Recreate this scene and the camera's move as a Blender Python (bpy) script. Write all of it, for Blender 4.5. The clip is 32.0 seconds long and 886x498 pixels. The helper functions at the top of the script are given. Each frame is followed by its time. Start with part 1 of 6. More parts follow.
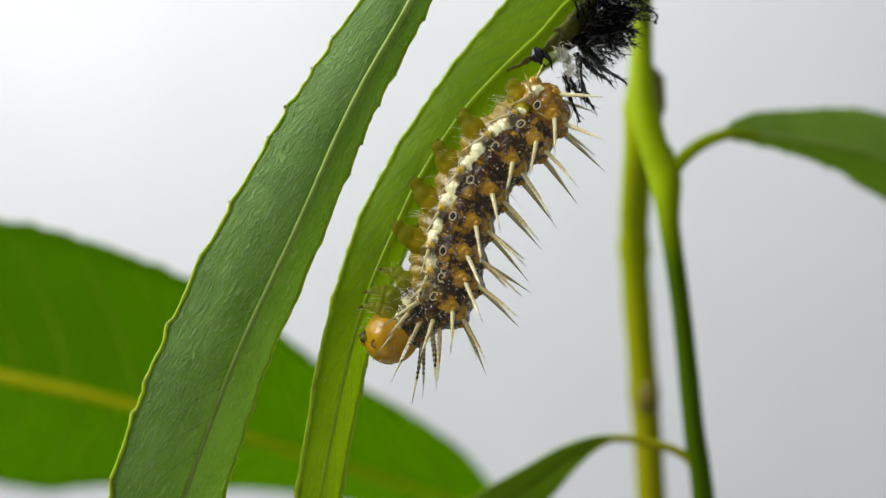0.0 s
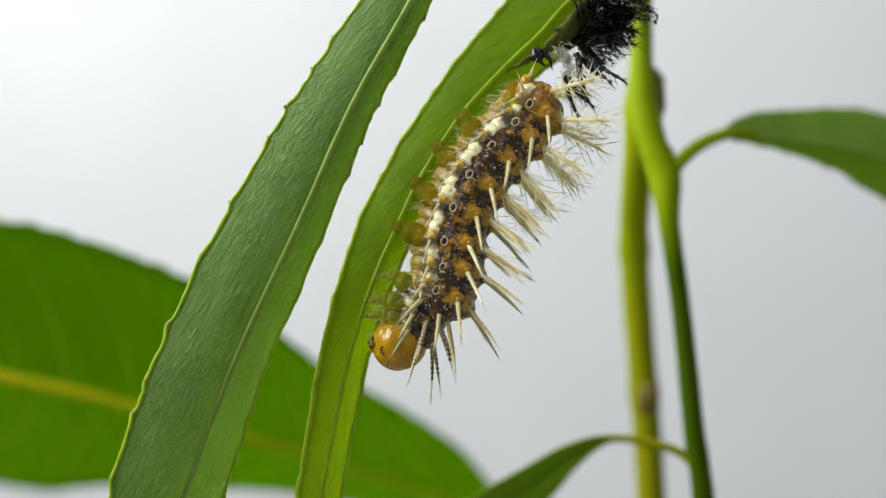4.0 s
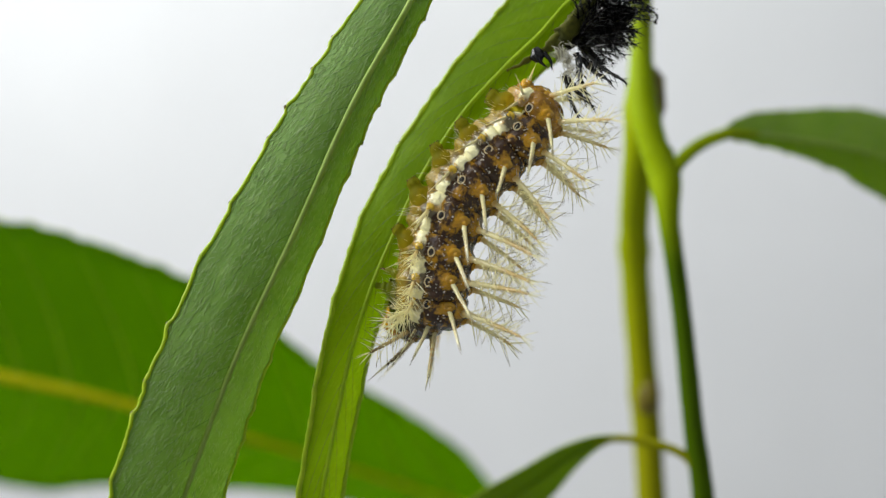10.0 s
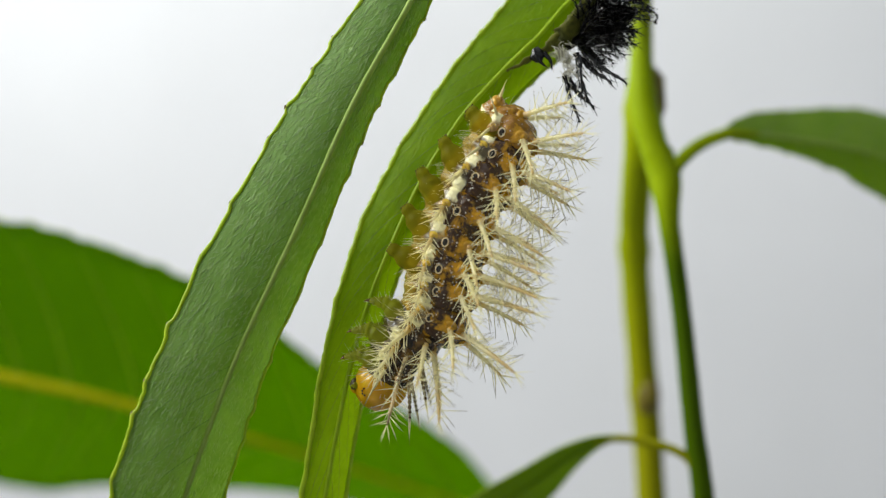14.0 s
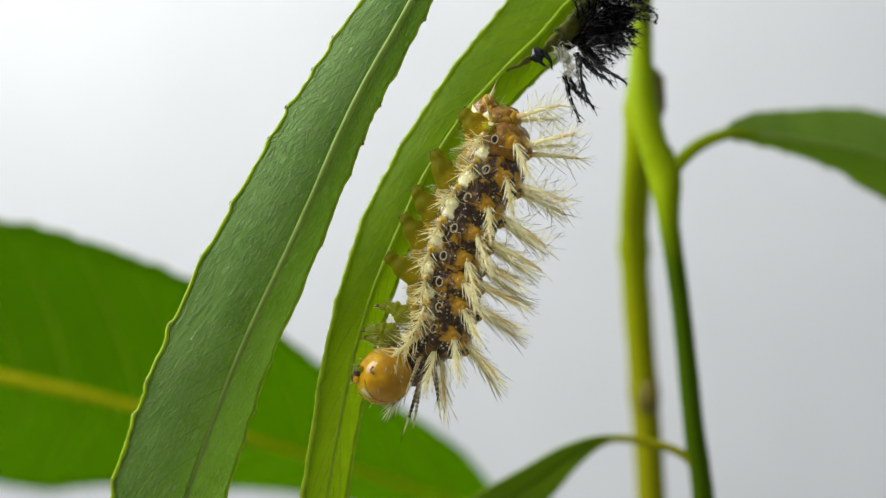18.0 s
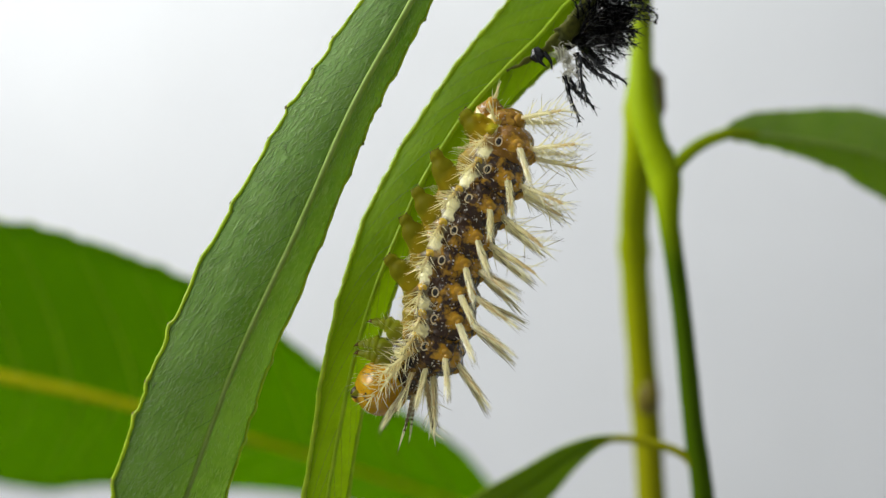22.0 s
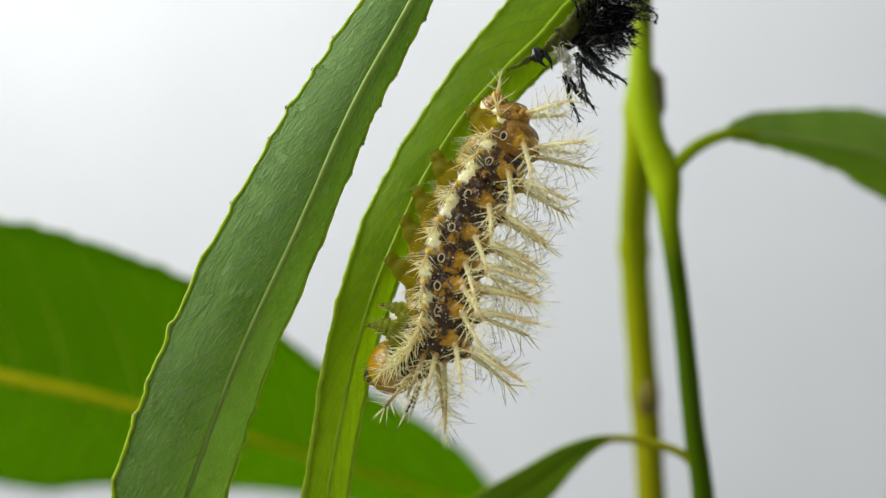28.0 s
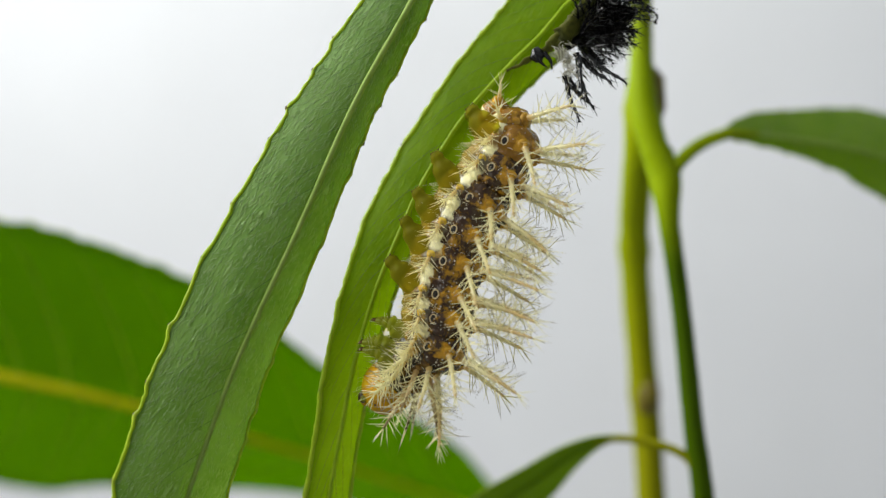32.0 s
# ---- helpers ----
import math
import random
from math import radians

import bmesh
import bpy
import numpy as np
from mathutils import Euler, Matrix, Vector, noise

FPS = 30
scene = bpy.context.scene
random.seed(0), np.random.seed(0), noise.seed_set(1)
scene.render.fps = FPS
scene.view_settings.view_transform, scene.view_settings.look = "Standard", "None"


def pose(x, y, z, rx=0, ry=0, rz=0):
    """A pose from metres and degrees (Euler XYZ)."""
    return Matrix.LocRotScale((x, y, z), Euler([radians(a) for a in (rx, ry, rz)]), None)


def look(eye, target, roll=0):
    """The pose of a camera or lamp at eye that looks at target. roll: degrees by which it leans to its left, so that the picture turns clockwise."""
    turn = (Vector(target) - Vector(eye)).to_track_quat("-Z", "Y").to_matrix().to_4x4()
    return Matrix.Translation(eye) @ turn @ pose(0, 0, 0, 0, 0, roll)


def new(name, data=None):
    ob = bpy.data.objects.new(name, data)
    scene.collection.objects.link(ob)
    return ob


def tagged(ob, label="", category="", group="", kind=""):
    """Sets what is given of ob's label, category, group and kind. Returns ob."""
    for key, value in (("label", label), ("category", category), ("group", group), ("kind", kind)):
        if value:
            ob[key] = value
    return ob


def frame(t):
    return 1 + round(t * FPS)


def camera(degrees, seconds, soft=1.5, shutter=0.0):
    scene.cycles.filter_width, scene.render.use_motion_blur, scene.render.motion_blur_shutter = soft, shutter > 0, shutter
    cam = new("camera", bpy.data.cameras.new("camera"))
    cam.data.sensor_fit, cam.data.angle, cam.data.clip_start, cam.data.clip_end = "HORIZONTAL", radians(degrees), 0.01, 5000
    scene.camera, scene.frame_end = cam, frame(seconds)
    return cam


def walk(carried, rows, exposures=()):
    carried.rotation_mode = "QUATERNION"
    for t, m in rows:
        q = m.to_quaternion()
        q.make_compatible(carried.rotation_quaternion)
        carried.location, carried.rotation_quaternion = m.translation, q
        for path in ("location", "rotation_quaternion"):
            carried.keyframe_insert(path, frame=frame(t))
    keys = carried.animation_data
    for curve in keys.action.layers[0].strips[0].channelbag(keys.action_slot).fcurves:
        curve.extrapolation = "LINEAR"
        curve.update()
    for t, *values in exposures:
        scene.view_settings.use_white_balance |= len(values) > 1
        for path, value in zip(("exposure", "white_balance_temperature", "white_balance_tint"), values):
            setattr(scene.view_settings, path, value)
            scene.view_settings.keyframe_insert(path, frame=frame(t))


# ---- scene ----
# A macro shot of a spiny caterpillar on a willow leaf. Lengths below are in millimetres,
# from the middle of the animal's plane; MIDDLE is that point in the room.
MIDDLE = Vector((0.0, 0.1183, 0.30))
cam = camera(45.0, 32.0, soft=1.1)
cam.data.dof.use_dof = True
cam.data.dof.focus_distance = 0.1168
cam.data.dof.aperture_fstop = 8.2
walk(cam, [(0.0, pose(0, 0, 0.30, 90, 0, 0)), (32.0, pose(0, 0, 0.30, 90, 0, 0))], exposures=[(0.0, 0.0), (32.0, 0.0)])

# ---- light: a daylit window on the left, white walls, two unseen ones greyed ----
world = bpy.data.worlds.new("sky")
scene.world = world
world.use_nodes = True
sky = world.node_tree.nodes.new("ShaderNodeTexSky")
sky.sky_type = "NISHITA"
sky.sun_disc = False
sky.sun_elevation = radians(38)
sky.sun_rotation = radians(-120)
world.node_tree.links.new(sky.outputs[0], world.node_tree.nodes["Background"].inputs[0])
world.node_tree.nodes["Background"].inputs[1].default_value = 0.08

window_lamp = bpy.data.lights.new("window_light", "AREA")
window_lamp.shape = "RECTANGLE"
window_lamp.size, window_lamp.size_y = 1.05, 0.95
window_lamp.energy = 34.5
window_lamp.color = (0.99, 1.0, 0.972)
lamp_ob = new("window_light", window_lamp)
lamp_ob.matrix_world = look((-0.88, 0.02, 1.08), (0.4, 0.02, 1.08))


# ---- materials ----
def nodes_of(name):
    m = bpy.data.materials.new(name)
    m.use_nodes = True
    nt = m.node_tree
    return m, nt, nt.nodes["Principled BSDF"], nt.nodes["Material Output"]


def add(nt, kind, **inputs):
    n = nt.nodes.new(kind)
    for key, value in inputs.items():
        n.inputs[key.replace("_", " ")].default_value = value
    return n


def rgba(c):
    return (c[0], c[1], c[2], 1.0)


def ramp(nt, fac, stops, ease="LINEAR"):
    n = nt.nodes.new("ShaderNodeValToRGB")
    n.color_ramp.interpolation = ease
    el = n.color_ramp.elements
    while len(el) < len(stops):
        el.new(0.5)
    for e, (at, c) in zip(el, stops):
        e.position, e.color = at, rgba(c) if len(c) == 3 else c
    nt.links.new(fac, n.inputs[0])
    return n.outputs[0]


def mix(nt, fac, a, b, kind="MIX"):
    n = nt.nodes.new("ShaderNodeMix")
    n.data_type, n.blend_type = "RGBA", kind
    for socket, value in ((n.inputs[0], fac), (n.inputs[6], a), (n.inputs[7], b)):
        if hasattr(value, "is_linked"):
            nt.links.new(value, socket)
        else:
            socket.default_value = value if isinstance(value, (int, float)) else rgba(value)
    return n.outputs[2]


def maths(nt, op, a, b=None):
    n = nt.nodes.new("ShaderNodeMath")
    n.operation = op
    for socket, value in ((n.inputs[0], a), (n.inputs[1], b)):
        if value is None:
            continue
        if hasattr(value, "is_linked"):
            nt.links.new(value, socket)
        else:
            socket.default_value = value
    return n.outputs[0]


def coords(nt, stretch=(1, 1, 1)):
    tc = nt.nodes.new("ShaderNodeTexCoord")
    mp = nt.nodes.new("ShaderNodeMapping")
    mp.inputs["Scale"].default_value = stretch
    nt.links.new(tc.outputs["Object"], mp.inputs[0])
    return mp.outputs[0]


def noise_of(nt, co, scale, detail=4.0, rough=0.6, distort=0.0):
    n = add(nt, "ShaderNodeTexNoise", Scale=scale, Detail=detail, Roughness=rough, Distortion=distort)
    nt.links.new(co, n.inputs["Vector"])
    return n.outputs["Fac"]


def cells(nt, co, scale, feature="F1", rand=1.0):
    n = nt.nodes.new("ShaderNodeTexVoronoi")
    n.feature = feature
    n.inputs["Scale"].default_value = scale
    n.inputs["Randomness"].default_value = rand
    nt.links.new(co, n.inputs["Vector"])
    return n.outputs["Distance"]


def bump(nt, bsdf, height, strength, distance):
    n = add(nt, "ShaderNodeBump", Strength=strength, Distance=distance)
    nt.links.new(height, n.inputs["Height"])
    nt.links.new(n.outputs[0], bsdf.inputs["Normal"])
    return n.outputs[0]


def see_through(nt, bsdf, out, colour, share, clear=0.0):
    """Adds light that passes through the thin stuff."""
    tr = nt.nodes.new("ShaderNodeBsdfTranslucent")
    if hasattr(colour, "is_linked"):
        nt.links.new(colour, tr.inputs[0])
    else:
        tr.inputs[0].default_value = rgba(colour)
    ms = nt.nodes.new("ShaderNodeMixShader")
    ms.inputs[0].default_value = share
    nt.links.new(bsdf.outputs[0], ms.inputs[1])
    nt.links.new(tr.outputs[0], ms.inputs[2])
    if clear:
        glass = nt.nodes.new("ShaderNodeBsdfTransparent")
        glass.inputs[0].default_value = (1.0, 0.96, 0.82, 1.0) if hasattr(colour, "is_linked") else rgba(colour)
        both = nt.nodes.new("ShaderNodeMixShader")
        both.inputs[0].default_value = clear
        nt.links.new(ms.outputs[0], both.inputs[1])
        nt.links.new(glass.outputs[0], both.inputs[2])
        ms = both
    nt.links.new(ms.outputs[0], out.inputs[0])


def mixed_vector(nt, co, amount, scale):
    """Coordinates bent by noise, so that cell edges wander."""
    n = add(nt, "ShaderNodeTexNoise", Scale=scale, Detail=2.0)
    nt.links.new(co, n.inputs["Vector"])
    sc = nt.nodes.new("ShaderNodeVectorMath")
    sc.operation = "MULTIPLY_ADD"
    sc.inputs[1].default_value = (amount, amount, amount)
    nt.links.new(n.outputs["Color"], sc.inputs[0])
    nt.links.new(co, sc.inputs[2])
    return sc.outputs[0]


def leaf_skin(name, dark, light, through_colour, share, rough=0.5, down=0.0, down_colour=(0.3, 0.4, 0.3), coat=0.3, relief=0.35):
    """A leaf's face: blotches, fine grain and a broken web of short pale lines (down and small veins)."""
    m, nt, b, out = nodes_of(name)
    co = coords(nt)
    tc = nt.nodes.new("ShaderNodeTexCoord")
    mp = nt.nodes.new("ShaderNodeMapping")
    mp.vector_type = "TEXTURE"
    mp.inputs["Rotation"].default_value = (0, radians(31), 0)
    mp.inputs["Scale"].default_value = (0.34, 1.0, 3.0)
    nt.links.new(mixed_vector(nt, tc.outputs["Object"], 0.0006, 900), mp.inputs[0])
    along = mp.outputs[0]
    big = noise_of(nt, co, 160, 4, 0.6)
    fine = noise_of(nt, co, 1700, 3, 0.6)
    col = mix(nt, ramp(nt, big, [(0.3, (0, 0, 0)), (0.7, (1, 1, 1))]), dark, light)
    col = mix(nt, ramp(nt, fine, [(0.40, (0, 0, 0)), (0.66, (0.55, 0.55, 0.55))]), col, light)
    ridge = ramp(nt, noise_of(nt, along, 1500, 2, 0.6, 0.2), [(0.52, (0, 0, 0)), (0.60, (1, 1, 1))])
    patch = ramp(nt, noise_of(nt, co, 600, 3), [(0.36, (0, 0, 0)), (0.60, (1, 1, 1))])
    line = maths(nt, "MULTIPLY", ridge, patch)
    if down:
        col = mix(nt, maths(nt, "MULTIPLY", line, down), col, down_colour)
    nt.links.new(col, b.inputs["Base Color"])
    b.inputs["Roughness"].default_value = rough
    b.inputs["Specular IOR Level"].default_value = coat
    bump(nt, b, maths(nt, "ADD", maths(nt, "MULTIPLY", line, 1.3), maths(nt, "ADD", maths(nt, "MULTIPLY", fine, 0.6), noise_of(nt, along, 450, 3))), relief, 0.0002)
    see_through(nt, b, out, through_colour, share)
    return m


def plain(name, a, b_col, scale, rough=0.5, metal=0.0, through_colour=None, share=0.0, bumpy=0.3, depth=0.00005, spec=0.4, clear=0.0, resin=0.0):
    m, nt, b, out = nodes_of(name)
    co = coords(nt)
    f = noise_of(nt, co, scale, 4)
    nt.links.new(mix(nt, ramp(nt, f, [(0.32, (0, 0, 0)), (0.68, (1, 1, 1))]), a, b_col), b.inputs["Base Color"])
    b.inputs["Roughness"].default_value = rough
    b.inputs["Metallic"].default_value = metal
    b.inputs["Specular IOR Level"].default_value = spec
    b.inputs["Transmission Weight"].default_value = resin
    bump(nt, b, noise_of(nt, co, scale * 4, 3), bumpy, depth)
    if share:
        see_through(nt, b, out, through_colour or a, share, clear)
    return m


def body_skin(name, dark, mid, cream, specks, warm, lift=0.0):
    """Mottled hide: dark back with pale specks, a broken cream stripe on each flank, a thin-skinned belly."""
    m, nt, b, out = nodes_of(name)
    tc = nt.nodes.new("ShaderNodeTexCoord")
    co = tc.outputs["Object"]
    sep = nt.nodes.new("ShaderNodeSeparateXYZ")
    nt.links.new(co, sep.inputs[0])
    x, y, z = sep.outputs
    round_ = maths(nt, "DIVIDE", maths(nt, "ARCTAN2", maths(nt, "ABSOLUTE", y), x), math.pi)
    info = nt.nodes.new("ShaderNodeObjectInfo")
    shift = nt.nodes.new("ShaderNodeVectorMath")
    shift.operation = "ADD"
    nt.links.new(co, shift.inputs[0])
    nt.links.new(info.outputs["Random"], shift.inputs[1])
    own = shift.outputs[0]
    blot = noise_of(nt, own, 750, 5, 0.65, 0.4)
    bent = maths(nt, "ADD", round_, maths(nt, "MULTIPLY", maths(nt, "SUBTRACT", noise_of(nt, own, 1300, 3), 0.5), 0.14))
    rows = ramp(nt, bent, [(0.0, (1, 1, 1)), (0.05, (0, 0, 0)), (0.13, (0, 0, 0)), (0.17, (1, 1, 1)), (0.24, (1, 1, 1)), (0.28, (0, 0, 0)), (0.32, (0, 0, 0)), (0.35, (1, 1, 1)), (0.41, (1, 1, 1)), (0.45, (0, 0, 0))])
    girth = maths(nt, "ADD", maths(nt, "ABSOLUTE", maths(nt, "SUBTRACT", maths(nt, "MULTIPLY", z, 1000.0), 0.2)), maths(nt, "MULTIPLY", maths(nt, "SUBTRACT", noise_of(nt, own, 1100, 3), 0.5), 1.6))
    near = ramp(nt, girth, [(0.75, (1, 1, 1)), (1.0, (0, 0, 0))])
    patches = ramp(nt, blot, [(0.51, (0, 0, 0)), (0.64, (0.75, 0.75, 0.75))])
    amber = maths(nt, "MAXIMUM", maths(nt, "MULTIPLY", rows, near), patches)
    back = mix(nt, maths(nt, "MAXIMUM", amber, lift), dark, mix(nt, noise_of(nt, own, 1900, 3), mid, tuple(0.45 * c for c in mid)))
    dots = ramp(nt, cells(nt, own, 2300), [(0.0, (1, 1, 1)), (0.20, (1, 1, 1)), (0.32, (0, 0, 0))])
    lone = ramp(nt, noise_of(nt, own, 1100, 2), [(0.5, (0, 0, 0)), (0.58, (1, 1, 1))])
    back = mix(nt, maths(nt, "MULTIPLY", maths(nt, "MULTIPLY", dots, lone), specks), back, (0.75, 0.68, 0.52))
    wob = maths(nt, "ADD", round_, maths(nt, "MULTIPLY", maths(nt, "SUBTRACT", noise_of(nt, own, 520, 3), 0.5), 0.16))
    flank = ramp(nt, wob, [(0.585, (0, 0, 0)), (0.60, (1, 1, 1)), (0.70, (1, 1, 1)), (0.725, (0, 0, 0))])
    ends = ramp(nt, maths(nt, "ADD", maths(nt, "ABSOLUTE", maths(nt, "MULTIPLY", z, 300.0)), maths(nt, "MULTIPLY", noise_of(nt, own, 900, 3), 0.4)), [(0.40, (0.12, 0.12, 0.12)), (0.55, (1, 1, 1))])
    col = mix(nt, maths(nt, "MULTIPLY", flank, ends), back, cream)
    belly = ramp(nt, wob, [(0.70, (0, 0, 0)), (0.80, (1, 1, 1))])
    folds = ramp(nt, noise_of(nt, own, 1300, 3, 0.6, 0.8), [(0.43, (0, 0, 0)), (0.5, (1, 1, 1)), (0.57, (0, 0, 0))])
    col = mix(nt, maths(nt, "MULTIPLY", belly, 0.85), col, mix(nt, maths(nt, "MULTIPLY", folds, 0.55), warm, tuple(0.3 * c for c in warm)))
    nt.links.new(col, b.inputs["Base Color"])
    b.inputs["Roughness"].default_value = 0.2
    b.inputs["Specular IOR Level"].default_value = 0.4
    b.inputs["Coat Weight"].default_value = 0.4
    b.inputs["Coat Roughness"].default_value = 0.06
    bump(nt, b, maths(nt, "ADD", noise_of(nt, own, 2600, 3), maths(nt, "MULTIPLY", blot, 1.6)), 0.8, 0.0002)
    return m


def stem_skin(name, low, high, z0, z1, spec=0.08, share=0.2):
    """A shoot's rind, old and dull below the height z0, young and bright above z1."""
    m, nt, b, out = nodes_of(name)
    co = coords(nt)
    sep = nt.nodes.new("ShaderNodeSeparateXYZ")
    nt.links.new(co, sep.inputs[0])
    up = nt.nodes.new("ShaderNodeMapRange")
    up.inputs["From Min"].default_value, up.inputs["From Max"].default_value = z0, z1
    nt.links.new(sep.outputs[2], up.inputs[0])
    grain = noise_of(nt, co, 170, 4)
    age = maths(nt, "ADD", up.outputs[0], maths(nt, "MULTIPLY", maths(nt, "SUBTRACT", grain, 0.5), 0.5))
    col = mix(nt, ramp(nt, age, [(0.0, (0, 0, 0)), (1.0, (1, 1, 1))], "EASE"), low, high)
    fleck = ramp(nt, noise_of(nt, co, 700, 3), [(0.58, (0, 0, 0)), (0.72, (1, 1, 1))])
    col = mix(nt, maths(nt, "MULTIPLY", fleck, 0.3), col, tuple(0.55 * c + 0.02 for c in low))
    nt.links.new(col, b.inputs["Base Color"])
    b.inputs["Roughness"].default_value = 0.5
    b.inputs["Specular IOR Level"].default_value = spec
    bump(nt, b, noise_of(nt, co, 900, 3), 0.3, 0.0001)
    see_through(nt, b, out, col, share)
    return m


def tipped(name, base, mid, tip, length, rough, share, clear=0.0, dark_from=0.55, dark_to=0.85, resin=0.0):
    """A bristle or spine: colour runs from its foot to its tip (its own z)."""
    m, nt, b, out = nodes_of(name)
    tc = nt.nodes.new("ShaderNodeTexCoord")
    sep = nt.nodes.new("ShaderNodeSeparateXYZ")
    nt.links.new(tc.outputs["Object"], sep.inputs[0])
    f = maths(nt, "DIVIDE", sep.outputs[2], length)
    grain = noise_of(nt, tc.outputs["Object"], 1800, 3)
    f2 = maths(nt, "ADD", f, maths(nt, "MULTIPLY", maths(nt, "SUBTRACT", grain, 0.5), 0.3))
    col = ramp(nt, f2, [(0.0, base), (0.22, mid), (dark_from, mid), (dark_to, tip)])
    nt.links.new(col, b.inputs["Base Color"])
    b.inputs["Roughness"].default_value = rough
    b.inputs["Specular IOR Level"].default_value = 0.6
    b.inputs["Transmission Weight"].default_value = resin
    bump(nt, b, grain, 0.3, 0.00006)
    see_through(nt, b, out, col, share, clear)
    return m


M_GLAUCOUS = leaf_skin("willow_underside", (0.138, 0.285, 0.058), (0.290, 0.460, 0.135), (0.32, 0.53, 0.006), 0.22, 0.5, 0.6, (0.46, 0.60, 0.28), 0.3, relief=0.75)
M_DOWN = plain("leaf_down", (0.28, 0.42, 0.13), (0.43, 0.56, 0.24), 2500, 0.55, through_colour=(0.6, 0.75, 0.45), share=0.3, spec=0.3)
M_LEAF = leaf_skin("willow_leaf_green", (0.105, 0.218, 0.006), (0.275, 0.412, 0.016), (0.48, 0.72, 0.003), 0.40, 0.45, 0.5, (0.40, 0.54, 0.04), 0.15, relief=0.7)
M_BROAD = leaf_skin("willow_leaf_lit", (0.034, 0.104, 0.0), (0.064, 0.162, 0.0), (0.20, 0.51, 0.0), 0.5, 0.7, 0.12, (0.14, 0.28, 0.01), 0.04)
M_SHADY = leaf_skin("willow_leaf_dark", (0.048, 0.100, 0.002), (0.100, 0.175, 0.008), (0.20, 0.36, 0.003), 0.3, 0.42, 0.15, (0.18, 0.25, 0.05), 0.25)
M_FAR = leaf_skin("willow_leaf_arching", (0.128, 0.260, 0.012), (0.285, 0.430, 0.055), (0.26, 0.46, 0.004), 0.34, 0.42, 0.3, (0.26, 0.36, 0.10), 0.3)
M_RIB_BRIGHT = plain("leaf_rib_bright", (0.34, 0.52, 0.012), (0.50, 0.68, 0.035), 500, 0.45, through_colour=(0.55, 0.72, 0.03), share=0.35, spec=0.25)
M_RIB = plain("leaf_rib", (0.28, 0.42, 0.07), (0.39, 0.53, 0.13), 500, 0.5, through_colour=(0.5, 0.62, 0.08), share=0.3, spec=0.2)
M_RIB_YELLOW = plain("leaf_rib_yellow", (0.60, 0.57, 0.006), (0.76, 0.70, 0.012), 400, 0.6, through_colour=(0.85, 0.80, 0.015), share=0.45, spec=0.05)
M_VEIN_PALE = plain("downy_vein", (0.20, 0.32, 0.15), (0.32, 0.44, 0.25), 900, 0.6, through_colour=(0.9, 1.0, 0.85), share=0.2, clear=0.6)
M_VEIN_GREEN = plain("green_vein", (0.24, 0.36, 0.012), (0.34, 0.46, 0.03), 900, 0.5, through_colour=(0.95, 1.0, 0.7), share=0.3, clear=0.55)
M_VEIN_BROAD = plain("lit_vein", (0.35, 0.55, 0.01), (0.45, 0.65, 0.02), 700, 0.6, through_colour=(1.0, 1.0, 0.8), share=0.4, clear=0.5, spec=0.05)
M_MARGIN = plain("leaf_margin", (0.33, 0.50, 0.012), (0.54, 0.70, 0.04), 700, 0.4, through_colour=(0.6, 0.72, 0.03), share=0.4)
M_GLAND = plain("leaf_gland", (0.05, 0.04, 0.01), (0.20, 0.16, 0.04), 1500, 0.6)
M_STEM = stem_skin("young_stem", (0.265, 0.270, 0.002), (0.330, 0.400, 0.002), 0.270, 0.312)
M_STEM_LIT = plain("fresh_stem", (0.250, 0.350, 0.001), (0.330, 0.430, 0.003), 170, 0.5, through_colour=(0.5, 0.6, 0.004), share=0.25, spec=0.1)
M_STEM_GREEN = stem_skin("green_stem", (0.060, 0.118, 0.0), (0.290, 0.400, 0.002), 0.2955, 0.3085)
M_BUD = plain("stem_bud", (0.11, 0.085, 0.006), (0.19, 0.155, 0.012), 500, 0.5)
M_HIDE = body_skin("caterpillar_hide", (0.044, 0.018, 0.004), (0.88, 0.45, 0.016), (1.0, 0.95, 0.56), 0.95, (0.40, 0.28, 0.035))
M_HIDE_TAIL = body_skin("caterpillar_tail_hide", (0.18, 0.068, 0.002), (0.90, 0.47, 0.016), (1.0, 0.95, 0.55), 0.5, (0.46, 0.28, 0.022), lift=0.25)
M_HIDE_FRONT = body_skin("caterpillar_front_hide", (0.016, 0.008, 0.003), (0.24, 0.12, 0.014), (0.90, 0.84, 0.46), 0.95, (0.070, 0.054, 0.012))
M_TUBERCLE = plain("tubercle", (0.42, 0.20, 0.006), (0.84, 0.50, 0.035), 1300, 0.1, through_colour=(0.95, 0.5, 0.02), share=0.15, spec=0.8, resin=0.12)
M_TUBERCLE_FRONT = plain("front_tubercle", (0.13, 0.065, 0.008), (0.46, 0.28, 0.03), 1300, 0.15, spec=0.7)
M_TUBERCLE_PALE = plain("pale_tubercle", (0.66, 0.42, 0.020), (0.90, 0.67, 0.09), 1300, 0.1, through_colour=(1.0, 0.68, 0.06), share=0.25, spec=0.8, resin=0.15)
M_SPINE = tipped("spine", (0.94, 0.68, 0.20), (1.0, 0.95, 0.63), (0.85, 0.68, 0.36), 0.0068, 0.14, 0.5, clear=0.12, resin=0.15)
M_SPINE_FRONT = tipped("front_spine", (0.70, 0.44, 0.14), (0.90, 0.74, 0.42), (0.10, 0.06, 0.022), 0.0068, 0.16, 0.4, clear=0.08, resin=0.1, dark_from=0.42, dark_to=0.95)
